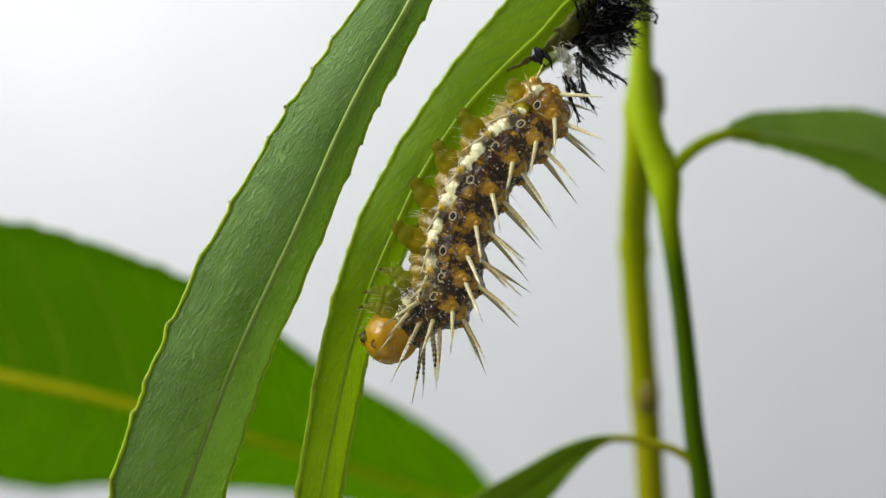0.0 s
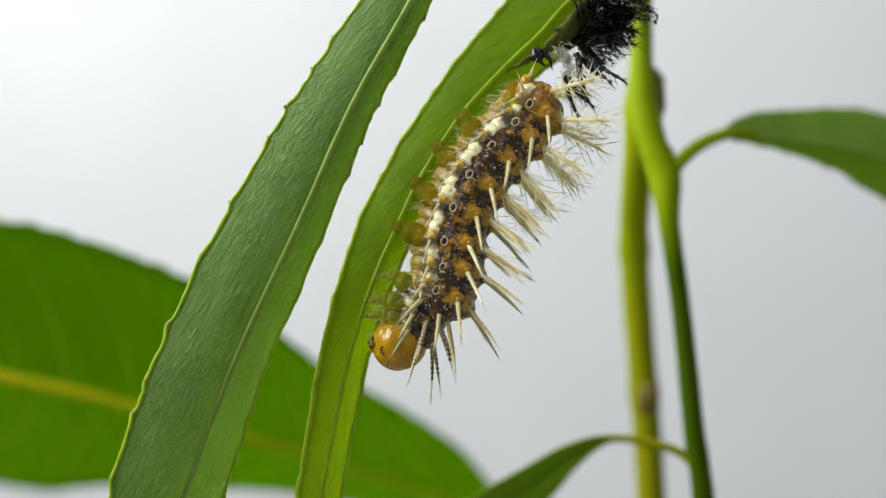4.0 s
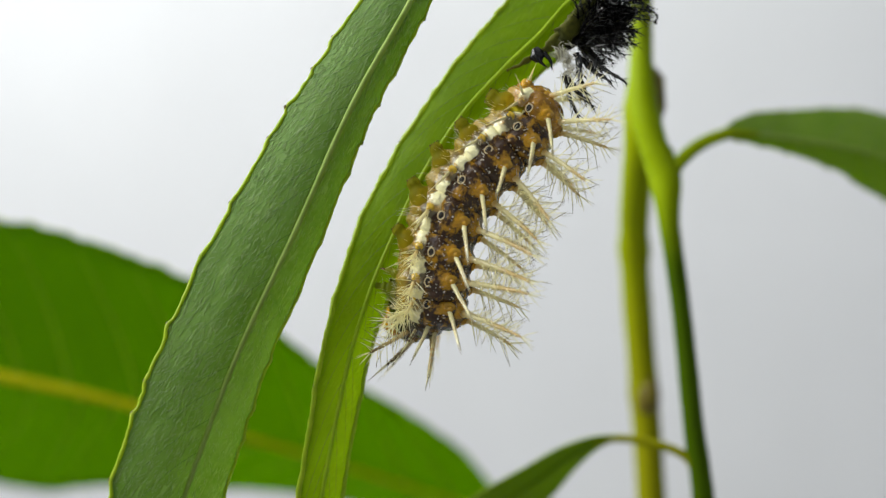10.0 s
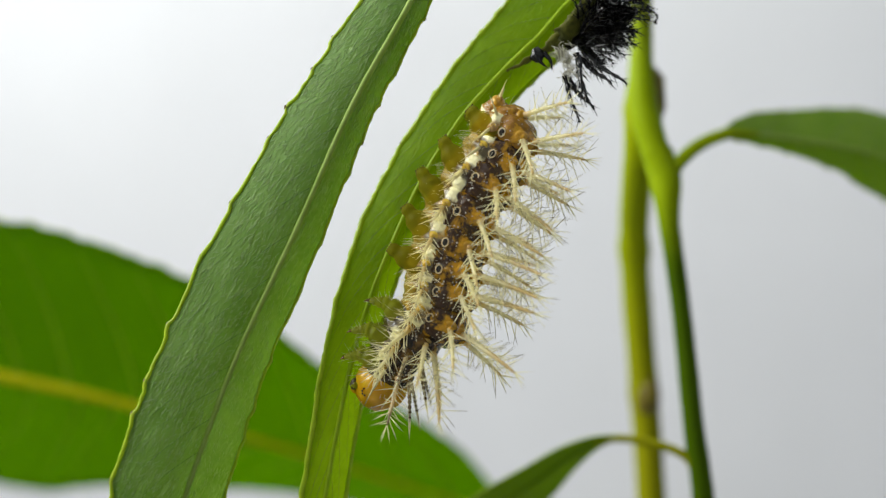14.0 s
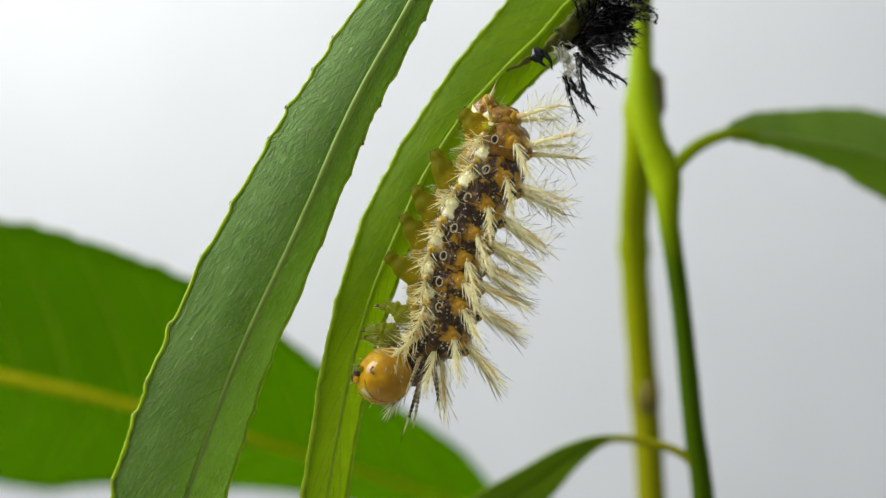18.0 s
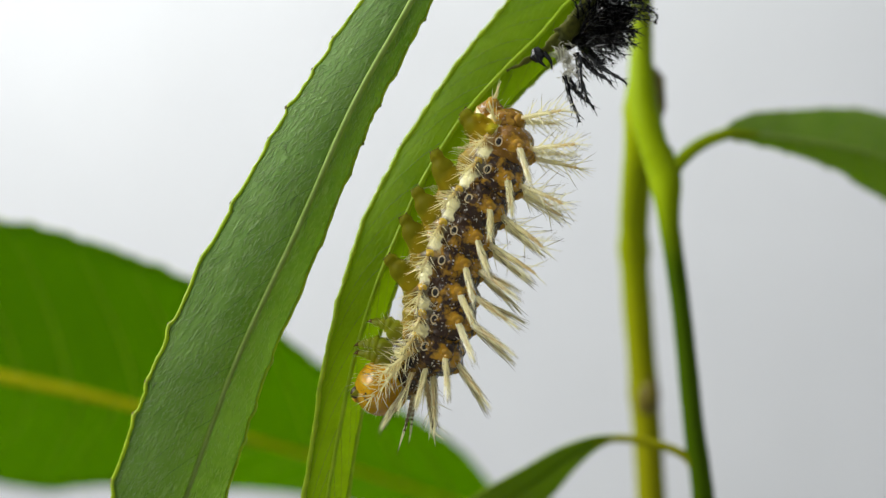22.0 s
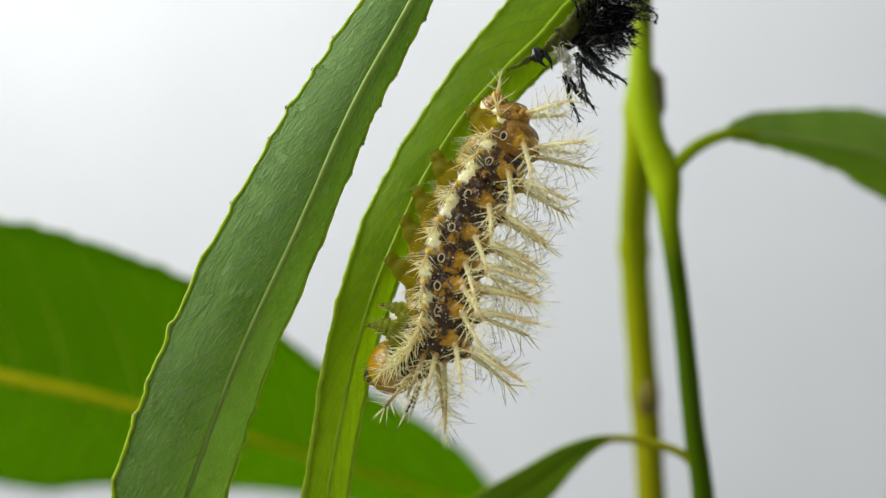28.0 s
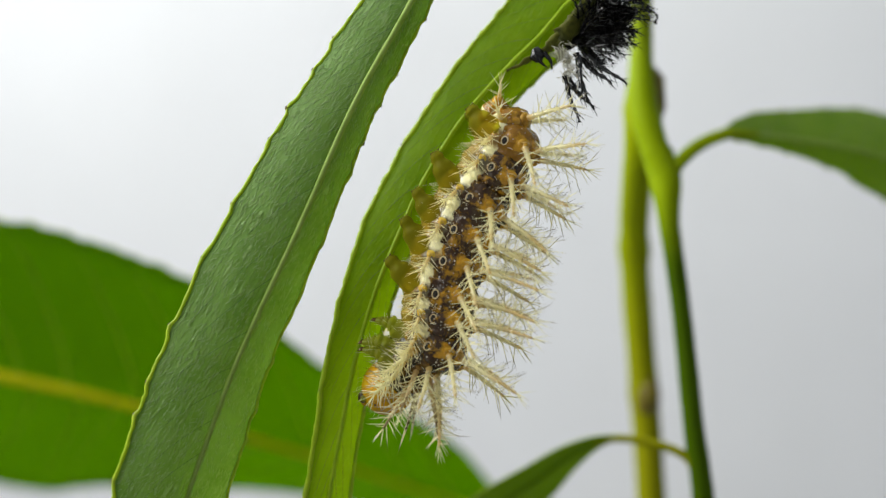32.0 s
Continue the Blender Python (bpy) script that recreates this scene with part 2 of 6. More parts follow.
M_BRISTLE = tipped("bristle", (1.0, 0.96, 0.62), (1.0, 0.97, 0.68), (0.17, 0.13, 0.07), 0.0029, 0.12, 0.45, clear=0.08, dark_from=0.50, dark_to=0.86)
M_BRISTLE_PALE = tipped("pale_bristle", (1.0, 0.94, 0.57), (1.0, 0.96, 0.64), (0.95, 0.86, 0.52), 0.0022, 0.12, 0.5, clear=0.08)
M_HAIR = plain("body_hair", (0.90, 0.84, 0.58), (1.0, 0.96, 0.76), 1500, 0.2, through_colour=(1.0, 0.96, 0.75), share=0.4)
M_CLAW = plain("claw", (0.10, 0.05, 0.012), (0.22, 0.12, 0.03), 2000, 0.25, spec=0.6)
M_SPIRACLE = plain("spiracle", (0.008, 0.006, 0.004), (0.02, 0.014, 0.01), 3000, 0.35)
M_RIM = plain("spiracle_rim", (0.55, 0.42, 0.20), (0.74, 0.62, 0.36), 2000, 0.35)
M_LEG = plain("proleg", (0.135, 0.135, 0.006), (0.225, 0.210, 0.012), 500, 0.42, through_colour=(0.80, 0.76, 0.20), share=0.4, spec=0.12, clear=0.60, bumpy=0.15)
M_LEG_THIN = plain("thoracic_leg", (0.13, 0.135, 0.006), (0.27, 0.265, 0.020), 1100, 0.3, through_colour=(0.80, 0.85, 0.20), share=0.5, spec=0.4, clear=0.35, bumpy=0.5)
def head_skin():
    """Glossy amber shell with faint mottling and fine pimples."""
    m, nt, b, out = nodes_of("head_capsule")
    co = coords(nt)
    col = mix(nt, ramp(nt, noise_of(nt, co, 420, 4), [(0.35, (0, 0, 0)), (0.65, (1, 1, 1))]), (0.46, 0.240, 0.002), (0.78, 0.450, 0.008))
    pimples = ramp(nt, cells(nt, co, 2600), [(0.0, (1, 1, 1)), (0.30, (0.4, 0.4, 0.4)), (0.55, (0, 0, 0))])
    some = ramp(nt, noise_of(nt, co, 380, 2), [(0.44, (0, 0, 0)), (0.56, (1, 1, 1))])
    fleck = maths(nt, "MULTIPLY", pimples, some)
    col = mix(nt, maths(nt, "MULTIPLY", fleck, 0.45), col, (0.95, 0.72, 0.20))
    nt.links.new(col, b.inputs["Base Color"])
    b.inputs["Roughness"].default_value = 0.2
    b.inputs["Subsurface Weight"].default_value = 0.35
    b.inputs["Subsurface Radius"].default_value = (0.0010, 0.0005, 0.0001)
    b.inputs["Subsurface Scale"].default_value = 1.0
    b.inputs["Specular IOR Level"].default_value = 0.45
    b.inputs["Coat Weight"].default_value = 0.25
    b.inputs["Coat Roughness"].default_value = 0.07
    bump(nt, b, maths(nt, "ADD", fleck, maths(nt, "MULTIPLY", noise_of(nt, co, 2400, 3), 0.5)), 0.45, 0.00008)
    see_through(nt, b, out, (0.9, 0.48, 0.03), 0.2)
    return m


M_HEAD = head_skin()
M_FRONS = plain("frons", (0.66, 0.66, 0.24), (0.86, 0.84, 0.48), 900, 0.14, spec=0.7)
M_SUTURE = plain("suture", (0.42, 0.20, 0.008), (0.60, 0.32, 0.02), 900, 0.3)
M_DARK = plain("dark_chitin", (0.014, 0.008, 0.003), (0.07, 0.035, 0.010), 1500, 0.35, spec=0.35)
M_SHED = plain("shed_hide", (0.004, 0.004, 0.003), (0.016, 0.013, 0.008), 900, 0.6, bumpy=0.8, depth=0.0002, spec=0.1)
M_SHED_SPINE = plain("shed_spine", (0.001, 0.001, 0.001), (0.004, 0.004, 0.003), 1500, 0.25, spec=0.6)
M_RESIDUE = plain("dried_residue", (0.08, 0.085, 0.010), (0.19, 0.20, 0.025), 700, 0.6, bumpy=0.8, depth=0.0002, spec=0.2)
# Residue colour deepened to include the shadow lying on the leaf.
M_RESIDUE_SHADED = plain("shaded_residue", (0.035, 0.040, 0.004), (0.12, 0.125, 0.012), 700, 0.55, bumpy=0.8, depth=0.0002, spec=0.2)
M_SILK = plain("silk", (0.45, 0.43, 0.34), (0.68, 0.66, 0.55), 1500, 0.5, through_colour=(0.8, 0.8, 0.7), share=0.4)
M_LINING = plain("shed_lining", (0.30, 0.28, 0.20), (0.72, 0.70, 0.60), 1400, 0.35, through_colour=(0.9, 0.88, 0.78), share=0.3, clear=0.45, bumpy=0.8, depth=0.0002)
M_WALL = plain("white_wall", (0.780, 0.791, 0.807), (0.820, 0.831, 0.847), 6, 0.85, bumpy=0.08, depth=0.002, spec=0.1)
# Dimmed copy of the wall paint, for unseen walls that should bounce less light.
M_WALL_DIM = plain("fill_cutting_wall", (0.40, 0.42, 0.46), (0.44, 0.46, 0.50), 6, 0.85, bumpy=0.08, depth=0.002, spec=0.1)
# Floor tone lowered to weaken the upward bounce; it is never in view.
M_FLOOR = plain("low_bounce_floor", (0.20, 0.20, 0.20), (0.26, 0.26, 0.255), 9, 0.5, bumpy=0.1, depth=0.001)


# ---- helpers for building ----
def mm(*p):
    v = p[0] if len(p) == 1 else p
    return Vector(v) * 0.001


def part(name, bm, material, parent=None, label="", at=None, smooth=True):
    """One mesh object under a thing or a part; at: its pose in the parent's space (a Vector or a Matrix)."""
    me = bm
    if isinstance(bm, bmesh.types.BMesh):
        me = bpy.data.meshes.new(name)
        if smooth:
            for f in bm.faces:
                f.smooth = True
        bm.to_mesh(me)
        bm.free()
        me.materials.append(material)
    ob = new(name, me)
    ob.parent = parent
    if isinstance(at, Matrix):
        ob.matrix_basis = at
    elif at is not None:
        ob.location = at
    if label:
        ob["label"] = label
    return ob


def spline(points, n):
    """n + 1 places, evenly in parameter, on a smooth line through the points (any number of values each)."""
    pts = [np.array(p, float) for p in points]
    pts = [2 * pts[0] - pts[1], *pts, 2 * pts[-1] - pts[-2]]
    out = []
    last = len(points) - 1
    for i in range(n + 1):
        u = i / n * last
        k = min(int(u), last - 1)
        f = u - k
        a, b, c, d = pts[k:k + 4]
        out.append(0.5 * (2 * b + (c - a) * f + (2 * a - 5 * b + 4 * c - d) * f * f + (3 * b - a - 3 * c + d) * f ** 3))
    return out


def tube(bm, line, radii, sides=8, flat=1.0, cap=True):
    """A round rod along the line (metres)."""
    rings = []
    n = len(line)
    side = None
    for i, p in enumerate(line):
        p = Vector(p)
        t = (Vector(line[min(i + 1, n - 1)]) - Vector(line[max(i - 1, 0)]))
        t = t.normalized() if t.length > 1e-12 else Vector((0, 0, 1))
        if side is None:
            side = t.orthogonal().normalized()
        side = (side - t * side.dot(t)).normalized()
        up = t.cross(side)
        r = radii[i] if hasattr(radii, "__len__") else radii
        rings.append([bm.verts.new(p + (side * math.cos(a) + up * math.sin(a) * flat) * r) for a in [2 * math.pi * k / sides for k in range(sides)]])
    for r0, r1 in zip(rings, rings[1:]):
        for k in range(sides):
            bm.faces.new((r0[k], r0[(k + 1) % sides], r1[(k + 1) % sides], r1[k]))
    if cap:
        bm.faces.new(list(reversed(rings[0])))
        bm.faces.new(rings[-1])


def blob(bm, centre, radii, u=16, v=10, rough=0.0, scale=1.0, turn=None):
    """An uneven ball."""
    made = bmesh.ops.create_uvsphere(bm, u_segments=u, v_segments=v, radius=1.0)["verts"]
    for w in made:
        k = 1 + rough * noise.noise(w.co * scale + Vector(centre) * 900)
        p = Vector((w.co.x * radii[0], w.co.y * radii[1], w.co.z * radii[2])) * k
        w.co = (turn @ p if turn else p) + Vector(centre)
    return made


def aim(base, way, spin=0.0):
    """A pose at base whose z runs along way."""
    return Matrix.Translation(base) @ Vector(way).to_track_quat("Z", "Y").to_matrix().to_4x4() @ Matrix.Rotation(spin, 4, "Z")


# ---- the room ----
def slab(name, lo, hi, material, label):
    bm = bmesh.new()
    bmesh.ops.create_cube(bm, size=1.0)
    for v in bm.verts:
        v.co = Vector([lo[i] if v.co[i] < 0 else hi[i] for i in range(3)])
    ob = part(name, bm, material, smooth=False)
    return tagged(ob, label, kind="structure")


X0, X1, Y0, Y1, TOP = -0.95, 1.7, -1.8, 0.85, 2.4
slab("floor", (X0 - 0.1, Y0 - 0.1, -0.1), (X1 + 0.1, Y1 + 0.1, 0), M_FLOOR, "unseen floor below the willow shoots, kept grey to bounce less light")
slab("ceiling", (X0 - 0.1, Y0 - 0.1, TOP), (X1 + 0.1, Y1 + 0.1, TOP + 0.1), M_WALL, "plain white painted ceiling")
slab("wall_north", (X0 - 0.1, Y1, 0), (X1 + 0.1, Y1 + 0.1, TOP), M_WALL, "plain white painted wall, softly lit from one side")
# South and east are out of view, greyed to hold back camera-side fill.
slab("wall_south", (X0 - 0.1, Y0 - 0.1, 0), (X1 + 0.1, Y0, TOP), M_WALL_DIM, "unseen wall, made grey to cut the fill light")
slab("wall_east", (X1, Y0, 0), (X1 + 0.1, Y1, TOP), M_WALL_DIM, "unseen wall, made grey to cut the fill light")
WY0, WY1, WZ0, WZ1 = -0.53, 0.57, 0.58, 1.58
bm = bmesh.new()
for lo, hi in (((X0 - 0.1, Y0, 0), (X0, Y1, WZ0)), ((X0 - 0.1, Y0, WZ1), (X0, Y1, TOP)), ((X0 - 0.1, Y0, WZ0), (X0, WY0, WZ1)), ((X0 - 0.1, WY1, WZ0), (X0, Y1, WZ1))):
    made = bmesh.ops.create_cube(bm, size=1.0)["verts"]
    for v in made:
        v.co = Vector([lo[i] if v.co[i] < 0 else hi[i] for i in range(3)])
tagged(part("wall_west", bm, M_WALL, smooth=False), "white painted wall with a wide window opening", kind="structure")


# ---- the willow shoot ----
BASE = Vector((33.07, 46, -48.52)) * 0.001
BASE.z = -0.30
willow = new("willow_shoot")
willow.location = MIDDLE + BASE
tagged(willow, "young green willow shoot with narrow toothed leaves", "plant")


def in_shoot(p):
    return mm(p) - BASE


def stem(name, points, radii, material, label, bumps=()):
    line = spline(points, 70)
    rad = [r[0] for r in spline([(r,) for r in radii], 70)]
    bm = bmesh.new()
    pts = [in_shoot(p) for p in line]
    rr = []
    for p, r in zip(line, rad):
        k = 1 + 0.05 * noise.noise(Vector(p) * 0.35)
        for z, size, wide in bumps:
            k += size * math.exp(-((p[2] - z) / wide) ** 2)
        rr.append(r * k * 0.001)
    tube(bm, pts, rr, 18)
    return part(name, bm, material, willow, label)


main_stem = stem("main_stem", [(33.07, 46, -413.1), (32.81, 46, -170), (32.29, 46, -57.2), (31.94, 46, -38.28), (30.9, 46, -22.48), (28.8, 43, 0.08522), (27.55, 32, 15.17), (27.5, 30, 29.85), (26.34, 25, 42.47), (24.04, 17, 55.5), (23.47, 12, 63.4)],
                 [2.6, 2.5, 2.4, 2.25, 2.2, 2.2, 2.1, 1.56, 1.28, 1.0, 0.9], M_STEM, "yellow-green young willow stem",
                 bumps=((0.085, 0.16, 1.2), (-21.61, 0.14, 1.4), (19.66, 0.22, 2.0)))
side_stem = stem("side_stem", [(39.07, 25, -163.4), (37.43, 26, -65.48), (35.23, 26, -34.99), (33.85, 26, -24.32), (32.25, 26, -9.073), (30.65, 26, 2.363), (29.69, 26.5, 8.491), (28.29, 28, 13.99), (27.1, 29.5, 19.6), (26.8, 30, 24.37)],
                 [1.73, 1.68, 1.52, 1.41, 1.32, 1.35, 1.57, 1.41, 1.19, 0.54], M_STEM_GREEN, "dark green side stem joining the main stem")
stem("fork", [(26.92, 28.5, 32.65), (27.09, 28.2, 25.62), (27.36, 27.6, 19.35), (28.67, 26.8, 13.72), (30.18, 26.3, 9.855), (30.42, 26, 5.413), (30.72, 26, 1.601)],
     [0.541, 1.46, 1.95, 1.89, 1.95, 1.52, 1.14], M_STEM_GREEN, "bright yellow-green fork of the shoot")
bm = bmesh.new()
blob(bm, in_shoot((31.23, 45, -22.35)), mm(2.0, 2.0, 3.4), rough=0.12, scale=2)
part("node", bm, M_BUD, willow, "brownish ring of an old leaf scar")
bm = bmesh.new()
blob(bm, in_shoot((29.43, 30, 20.95)), mm(1.5, 1.3, 4.2), rough=0.25, scale=2)
part("bud", bm, M_BUD, willow, "brownish dormant bud")
bm = bmesh.new()
blob(bm, in_shoot((30.58, 26.2, 12.56)), mm(0.67, 0.65, 1.35), rough=0.2, scale=2)
part("bud", bm, M_STEM_LIT, willow, "small pale green bud in the fork")


side_shoot = new("willow_shoot")
SIDE_BASE = Vector((-140.2, 68, -25.49)) * 0.001
SIDE_BASE.z = -0.30
side_shoot.location = MIDDLE + SIDE_BASE
tagged(side_shoot, "second green willow shoot bearing one broad leaf", "plant")
bm = bmesh.new()
line = spline([(-140.2, 68, -19.59), (-140.2, 68, -45.18), (-140.7, 68, -153.4), (-140.2, 68, -284.4)], 30)
tube(bm, [mm(p) - SIDE_BASE for p in line], [0.0012 + 0.00003 * i for i in range(31)], 14)
part("main_stem", bm, M_STEM_LIT, side_shoot, "yellow-green willow stem")


def tooth_at(i, teeth, n):
    u = (i + 1.6 * math.sin(i * 0.41)) / n * teeth % 1.0
    return math.exp(-((u - 0.5) / 0.16) ** 2) - 0.3 * math.exp(-((u - 0.72) / 0.1) ** 2)


def leaf(label, mids, sides, petiole, skin, rib_skin, rib=0.55, cup=0.15, wave=0.2, teeth=0, veins=0, margin=0.14, stalk=0.7, shoot=None, tooth_size=0.3, vein=0.09, vein_run=0.075, vein_skin=None, n=150, bulge=0.0, stalk_skin=None, rib_taper=0.75, hairs=0, vein_sides=(0, 1), rib_height=0.5):
    """A willow leaf. mids: places along the midrib from foot to tip; sides: (width a, width b, tilt a, tilt b) at each."""
    foot = Vector(petiole[-1] if petiole else mids[0])
    line = [Vector(p) for p in spline(mids, n)]
    wide = spline(sides, n)
    rows, edges = [], ([], [])
    across = 9
    bm = bmesh.new()
    for i, p in enumerate(line):
        t = (line[min(i + 1, n)] - line[max(i - 1, 0)]).normalized()
        flat = t.cross(Vector((0, 1, 0))).normalized()
        wa, wb, ta, tb = wide[i]
        row = []
        for k in range(-across, across + 1):
            f = k / across
            w, tilt = (max(wb, 0.0), tb) if f < 0 else (max(wa, 0.0), ta)
            a = radians(tilt)
            reach = abs(f) * w + (tooth_size * abs(f) ** 5 * tooth_at(i, teeth, n) if teeth else 0.0) + abs(f) * w * ( (0.025 * noise.noise(Vector((i * 0.35, 3.0 * (f > 0), 7.7))) ) * abs(f) ** 3)
            out = flat * (math.copysign(1, f) * math.cos(a)) + Vector((0, 1, 0)) * math.sin(a)
            lift = t.cross(out).normalized()
            if lift.y > 0:
                lift = -lift
            q = p + out * reach + lift * (cup * w * f * f + (bulge * w * math.sin(math.pi * abs(f) ** 0.8) if f < 0 else 0.0) + wave * 0.25 * noise.noise(Vector((p.x * 0.22, p.z * 0.22, f * 1.5))) * min(1.0, abs(f) * 2))
            row.append(q)
        rows.append(row)
        edges[0].append(row[0])
        edges[1].append(row[-1])
    verts = [[bm.verts.new((q - foot) * 0.001) for q in row] for row in rows]
    for r0, r1 in zip(verts, verts[1:]):
        for k in range(2 * across):
            bm.faces.new((r0[k], r0[k + 1], r1[k + 1], r1[k]))
    bmesh.ops.solidify(bm, geom=bm.faces[:], thickness=0.00016)
    shoot = shoot or willow
    blade = part("leaf", bm, skin, shoot, label, at=mm(foot) + MIDDLE - shoot.location)
    bm = bmesh.new()
    rings = []
    for i, p in enumerate(line):
        t = (line[min(i + 1, n)] - line[max(i - 1, 0)]).normalized()
        flat = t.cross(Vector((0, 1, 0))).normalized()
        r = rib * (1 - rib_taper * i / n) * (1 + 0.12 * noise.noise(Vector((i * 0.25, 4, 0))))
        rings.append([bm.verts.new((p - foot + Vector((0, -0.12, 0)) + flat * r * math.cos(a) - Vector((0, r * rib_height * math.sin(a), 0))) * 0.001) for a in [2 * math.pi * k / 12 for k in range(12)]])
    for r0, r1 in zip(rings, rings[1:]):
        for k in range(12):
            bm.faces.new((r0[k], r0[(k + 1) % 12], r1[(k + 1) % 12], r1[k]))
    bm.faces.new(rings[0][::-1])
    bm.faces.new(rings[-1])
    bmesh.ops.recalc_face_normals(bm, faces=bm.faces[:])
    part("midrib", bm, rib_skin, blade, "raised pale midrib")
    if petiole:
        bm = bmesh.new()
        pl = spline(petiole + [mids[1]], 30)
        tube(bm, [(Vector(p) - foot) * 0.001 for p in pl], [0.001 * stalk * (1.25 - 0.35 * i / 30 - 0.35 * max(0.0, i - 22) / 8) for i in range(31)], 10)
        part("petiole", bm, stalk_skin or M_STEM_LIT, blade, "short leaf stalk")
    if margin:
        for edge in edges:
            bm = bmesh.new()
            tube(bm, [(q - foot) * 0.001 for q in edge], [0.001 * margin * (0.8 + 0.6 * noise.noise(Vector((i * 0.6, 0, 1)))) for i in range(n + 1)], 6)
            part("leaf_margin", bm, M_MARGIN, blade, "thin yellow-green toothed margin")
    if teeth:
        for e, edge in enumerate(edges):
            for i in range(3, n - 2):
                here = tooth_at(i, teeth, n)
                if here < 0.6 or here <= tooth_at(i - 1, teeth, n) or here < tooth_at(i + 1, teeth, n):
                    continue
                q, mid = edge[i], line[i]
                out = (q - mid).normalized()
                bm = bmesh.new()
                blob(bm, (0, 0, 0), mm(0.19, 0.17, 0.27), 8, 6, 0.3, 2)
                part("gland_tooth", bm, M_GLAND, blade, at=(q + out * 0.06 - foot) * 0.001)
    if veins:
        rnd = random.Random(5)
        for e in vein_sides:
            for k in range(veins):
                i0 = (k + 0.3 + 0.4 * rnd.random()) / veins * n * 0.97
                pts = []
                for s in range(9):
                    f = s / 8 * 0.9
                    i = max(0, min(n, i0 + n * vein_run * f + n * vein_run * 0.7 * f * f))
                    a = int(i)
                    row0, row1 = rows[a], rows[min(n, a + 1)]
                    c = across + (1 if e else -1) * f * across
                    c0 = min(2 * across - 1, int(c))
                    q0 = row0[c0].lerp(row0[c0 + 1], c - c0)
                    q1 = row1[c0].lerp(row1[c0 + 1], c - c0)
                    q = q0.lerp(q1, i - a)
                    pts.append((q + Vector((0, -0.04, 0)) - foot) * 0.001)
                bm = bmesh.new()
                strip = []
                for s, p in enumerate(pts):
                    t = pts[min(s + 1, 8)] - pts[max(s - 1, 0)]
                    w = t.cross(Vector((0, 1, 0))).normalized() * (0.001 * vein * (1 - 0.7 * s / 8))
                    strip.append((bm.verts.new(p - w), bm.verts.new(p + mm(0, -0.05, 0)), bm.verts.new(p + w)))
                for u0, u1 in zip(strip, strip[1:]):
                    bm.faces.new((u0[0], u0[1], u1[1], u1[0]))
                    bm.faces.new((u0[1], u0[2], u1[2], u1[1]))
                part("side_vein", bm, vein_skin or rib_skin, blade)
    if hairs:
        rnd = random.Random(8)
        bm = bmesh.new()
        for k in range(hairs):
            i, left = rnd.uniform(2, n - 3), rnd.random() < 0.86
            f = -rnd.uniform(0.05, 0.93) if left else rnd.uniform(0.1, 0.9)
            c = across + f * across
            a, c0 = int(i), min(2 * across - 1, int(c))
            p = rows[a][c0].lerp(rows[a][c0 + 1], c - c0).lerp(rows[a + 1][c0].lerp(rows[a + 1][c0 + 1], c - c0), i - a)
            t = (rows[a + 1][c0] - rows[a][c0]).normalized()
            w = (rows[a][c0] - rows[a][c0 + 1]).normalized() * (1 if left else -1)
            turn = radians(rnd.gauss(48, 8) if rnd.random() < 0.25 else rnd.gauss(14, 13))
            d = t * math.cos(turn) + w * math.sin(turn)
            size = rnd.uniform(0.25, 0.75) * (1.6 if rnd.random() < 0.1 else 1)
            lift = Vector((0, -1, 0))
            q = [p + lift * 0.03, p + d * size * 0.5 + w * rnd.gauss(0, 0.05) + lift * 0.07, p + d * size + lift * 0.04]
            thick = rnd.uniform(0.018, 0.036)
            tube(bm, [(v - foot) * 0.001 for v in q], [0.001 * thick, 0.0009 * thick, 0.0004 * thick], 4, cap=False)
        tagged(part("down", bm, M_DOWN, blade, "short pale hairs lying on the leaf"), kind="stuff")
    return blade


leaf_glaucous = leaf("blue-green willow leaf with its downy underside showing", 
    [(10.73, 4, 52.4), (1.008, 1, 37.25), (-3.47, -1, 27.33), (-8.356, -2, 18.49), (-11.38, -2.5, 12.3), (-15.66, -3, 2.498), (-21.56, -3, -9.99), (-24.73, -3, -17.91), (-27.96, -3, -26.86), (-31.7, -2, -38.03), (-34.02, -1, -46.42)],
    [(2.0, 2.2, 50, 18), (2.63, 4.01, 50, 18), (2.92, 5.24, 50, 17), (3.4, 5.95, 50, 15), (3.69, 6.73, 50, 11), (4.18, 7.55, 50, 3), (4.86, 7.8, 50, -6), (5.35, 7.75, 50, -15), (5.74, 7.6, 50, -22), (3.99, 5.2, 50, -26), (0.2, 0.2, 50, -26)],
    [(23.41, 12, 60.65), (17.08, 8, 58.12), (10.73, 4, 52.4)], M_GLAUCOUS, M_RIB, rib=0.36, cup=-0.08, teeth=17, tooth_size=0.32, veins=24, margin=0.27, vein=0.038, vein_run=0.075, vein_skin=M_VEIN_PALE, bulge=0.09, rib_taper=0.25, hairs=3200, vein_sides=(0,), rib_height=0.95)

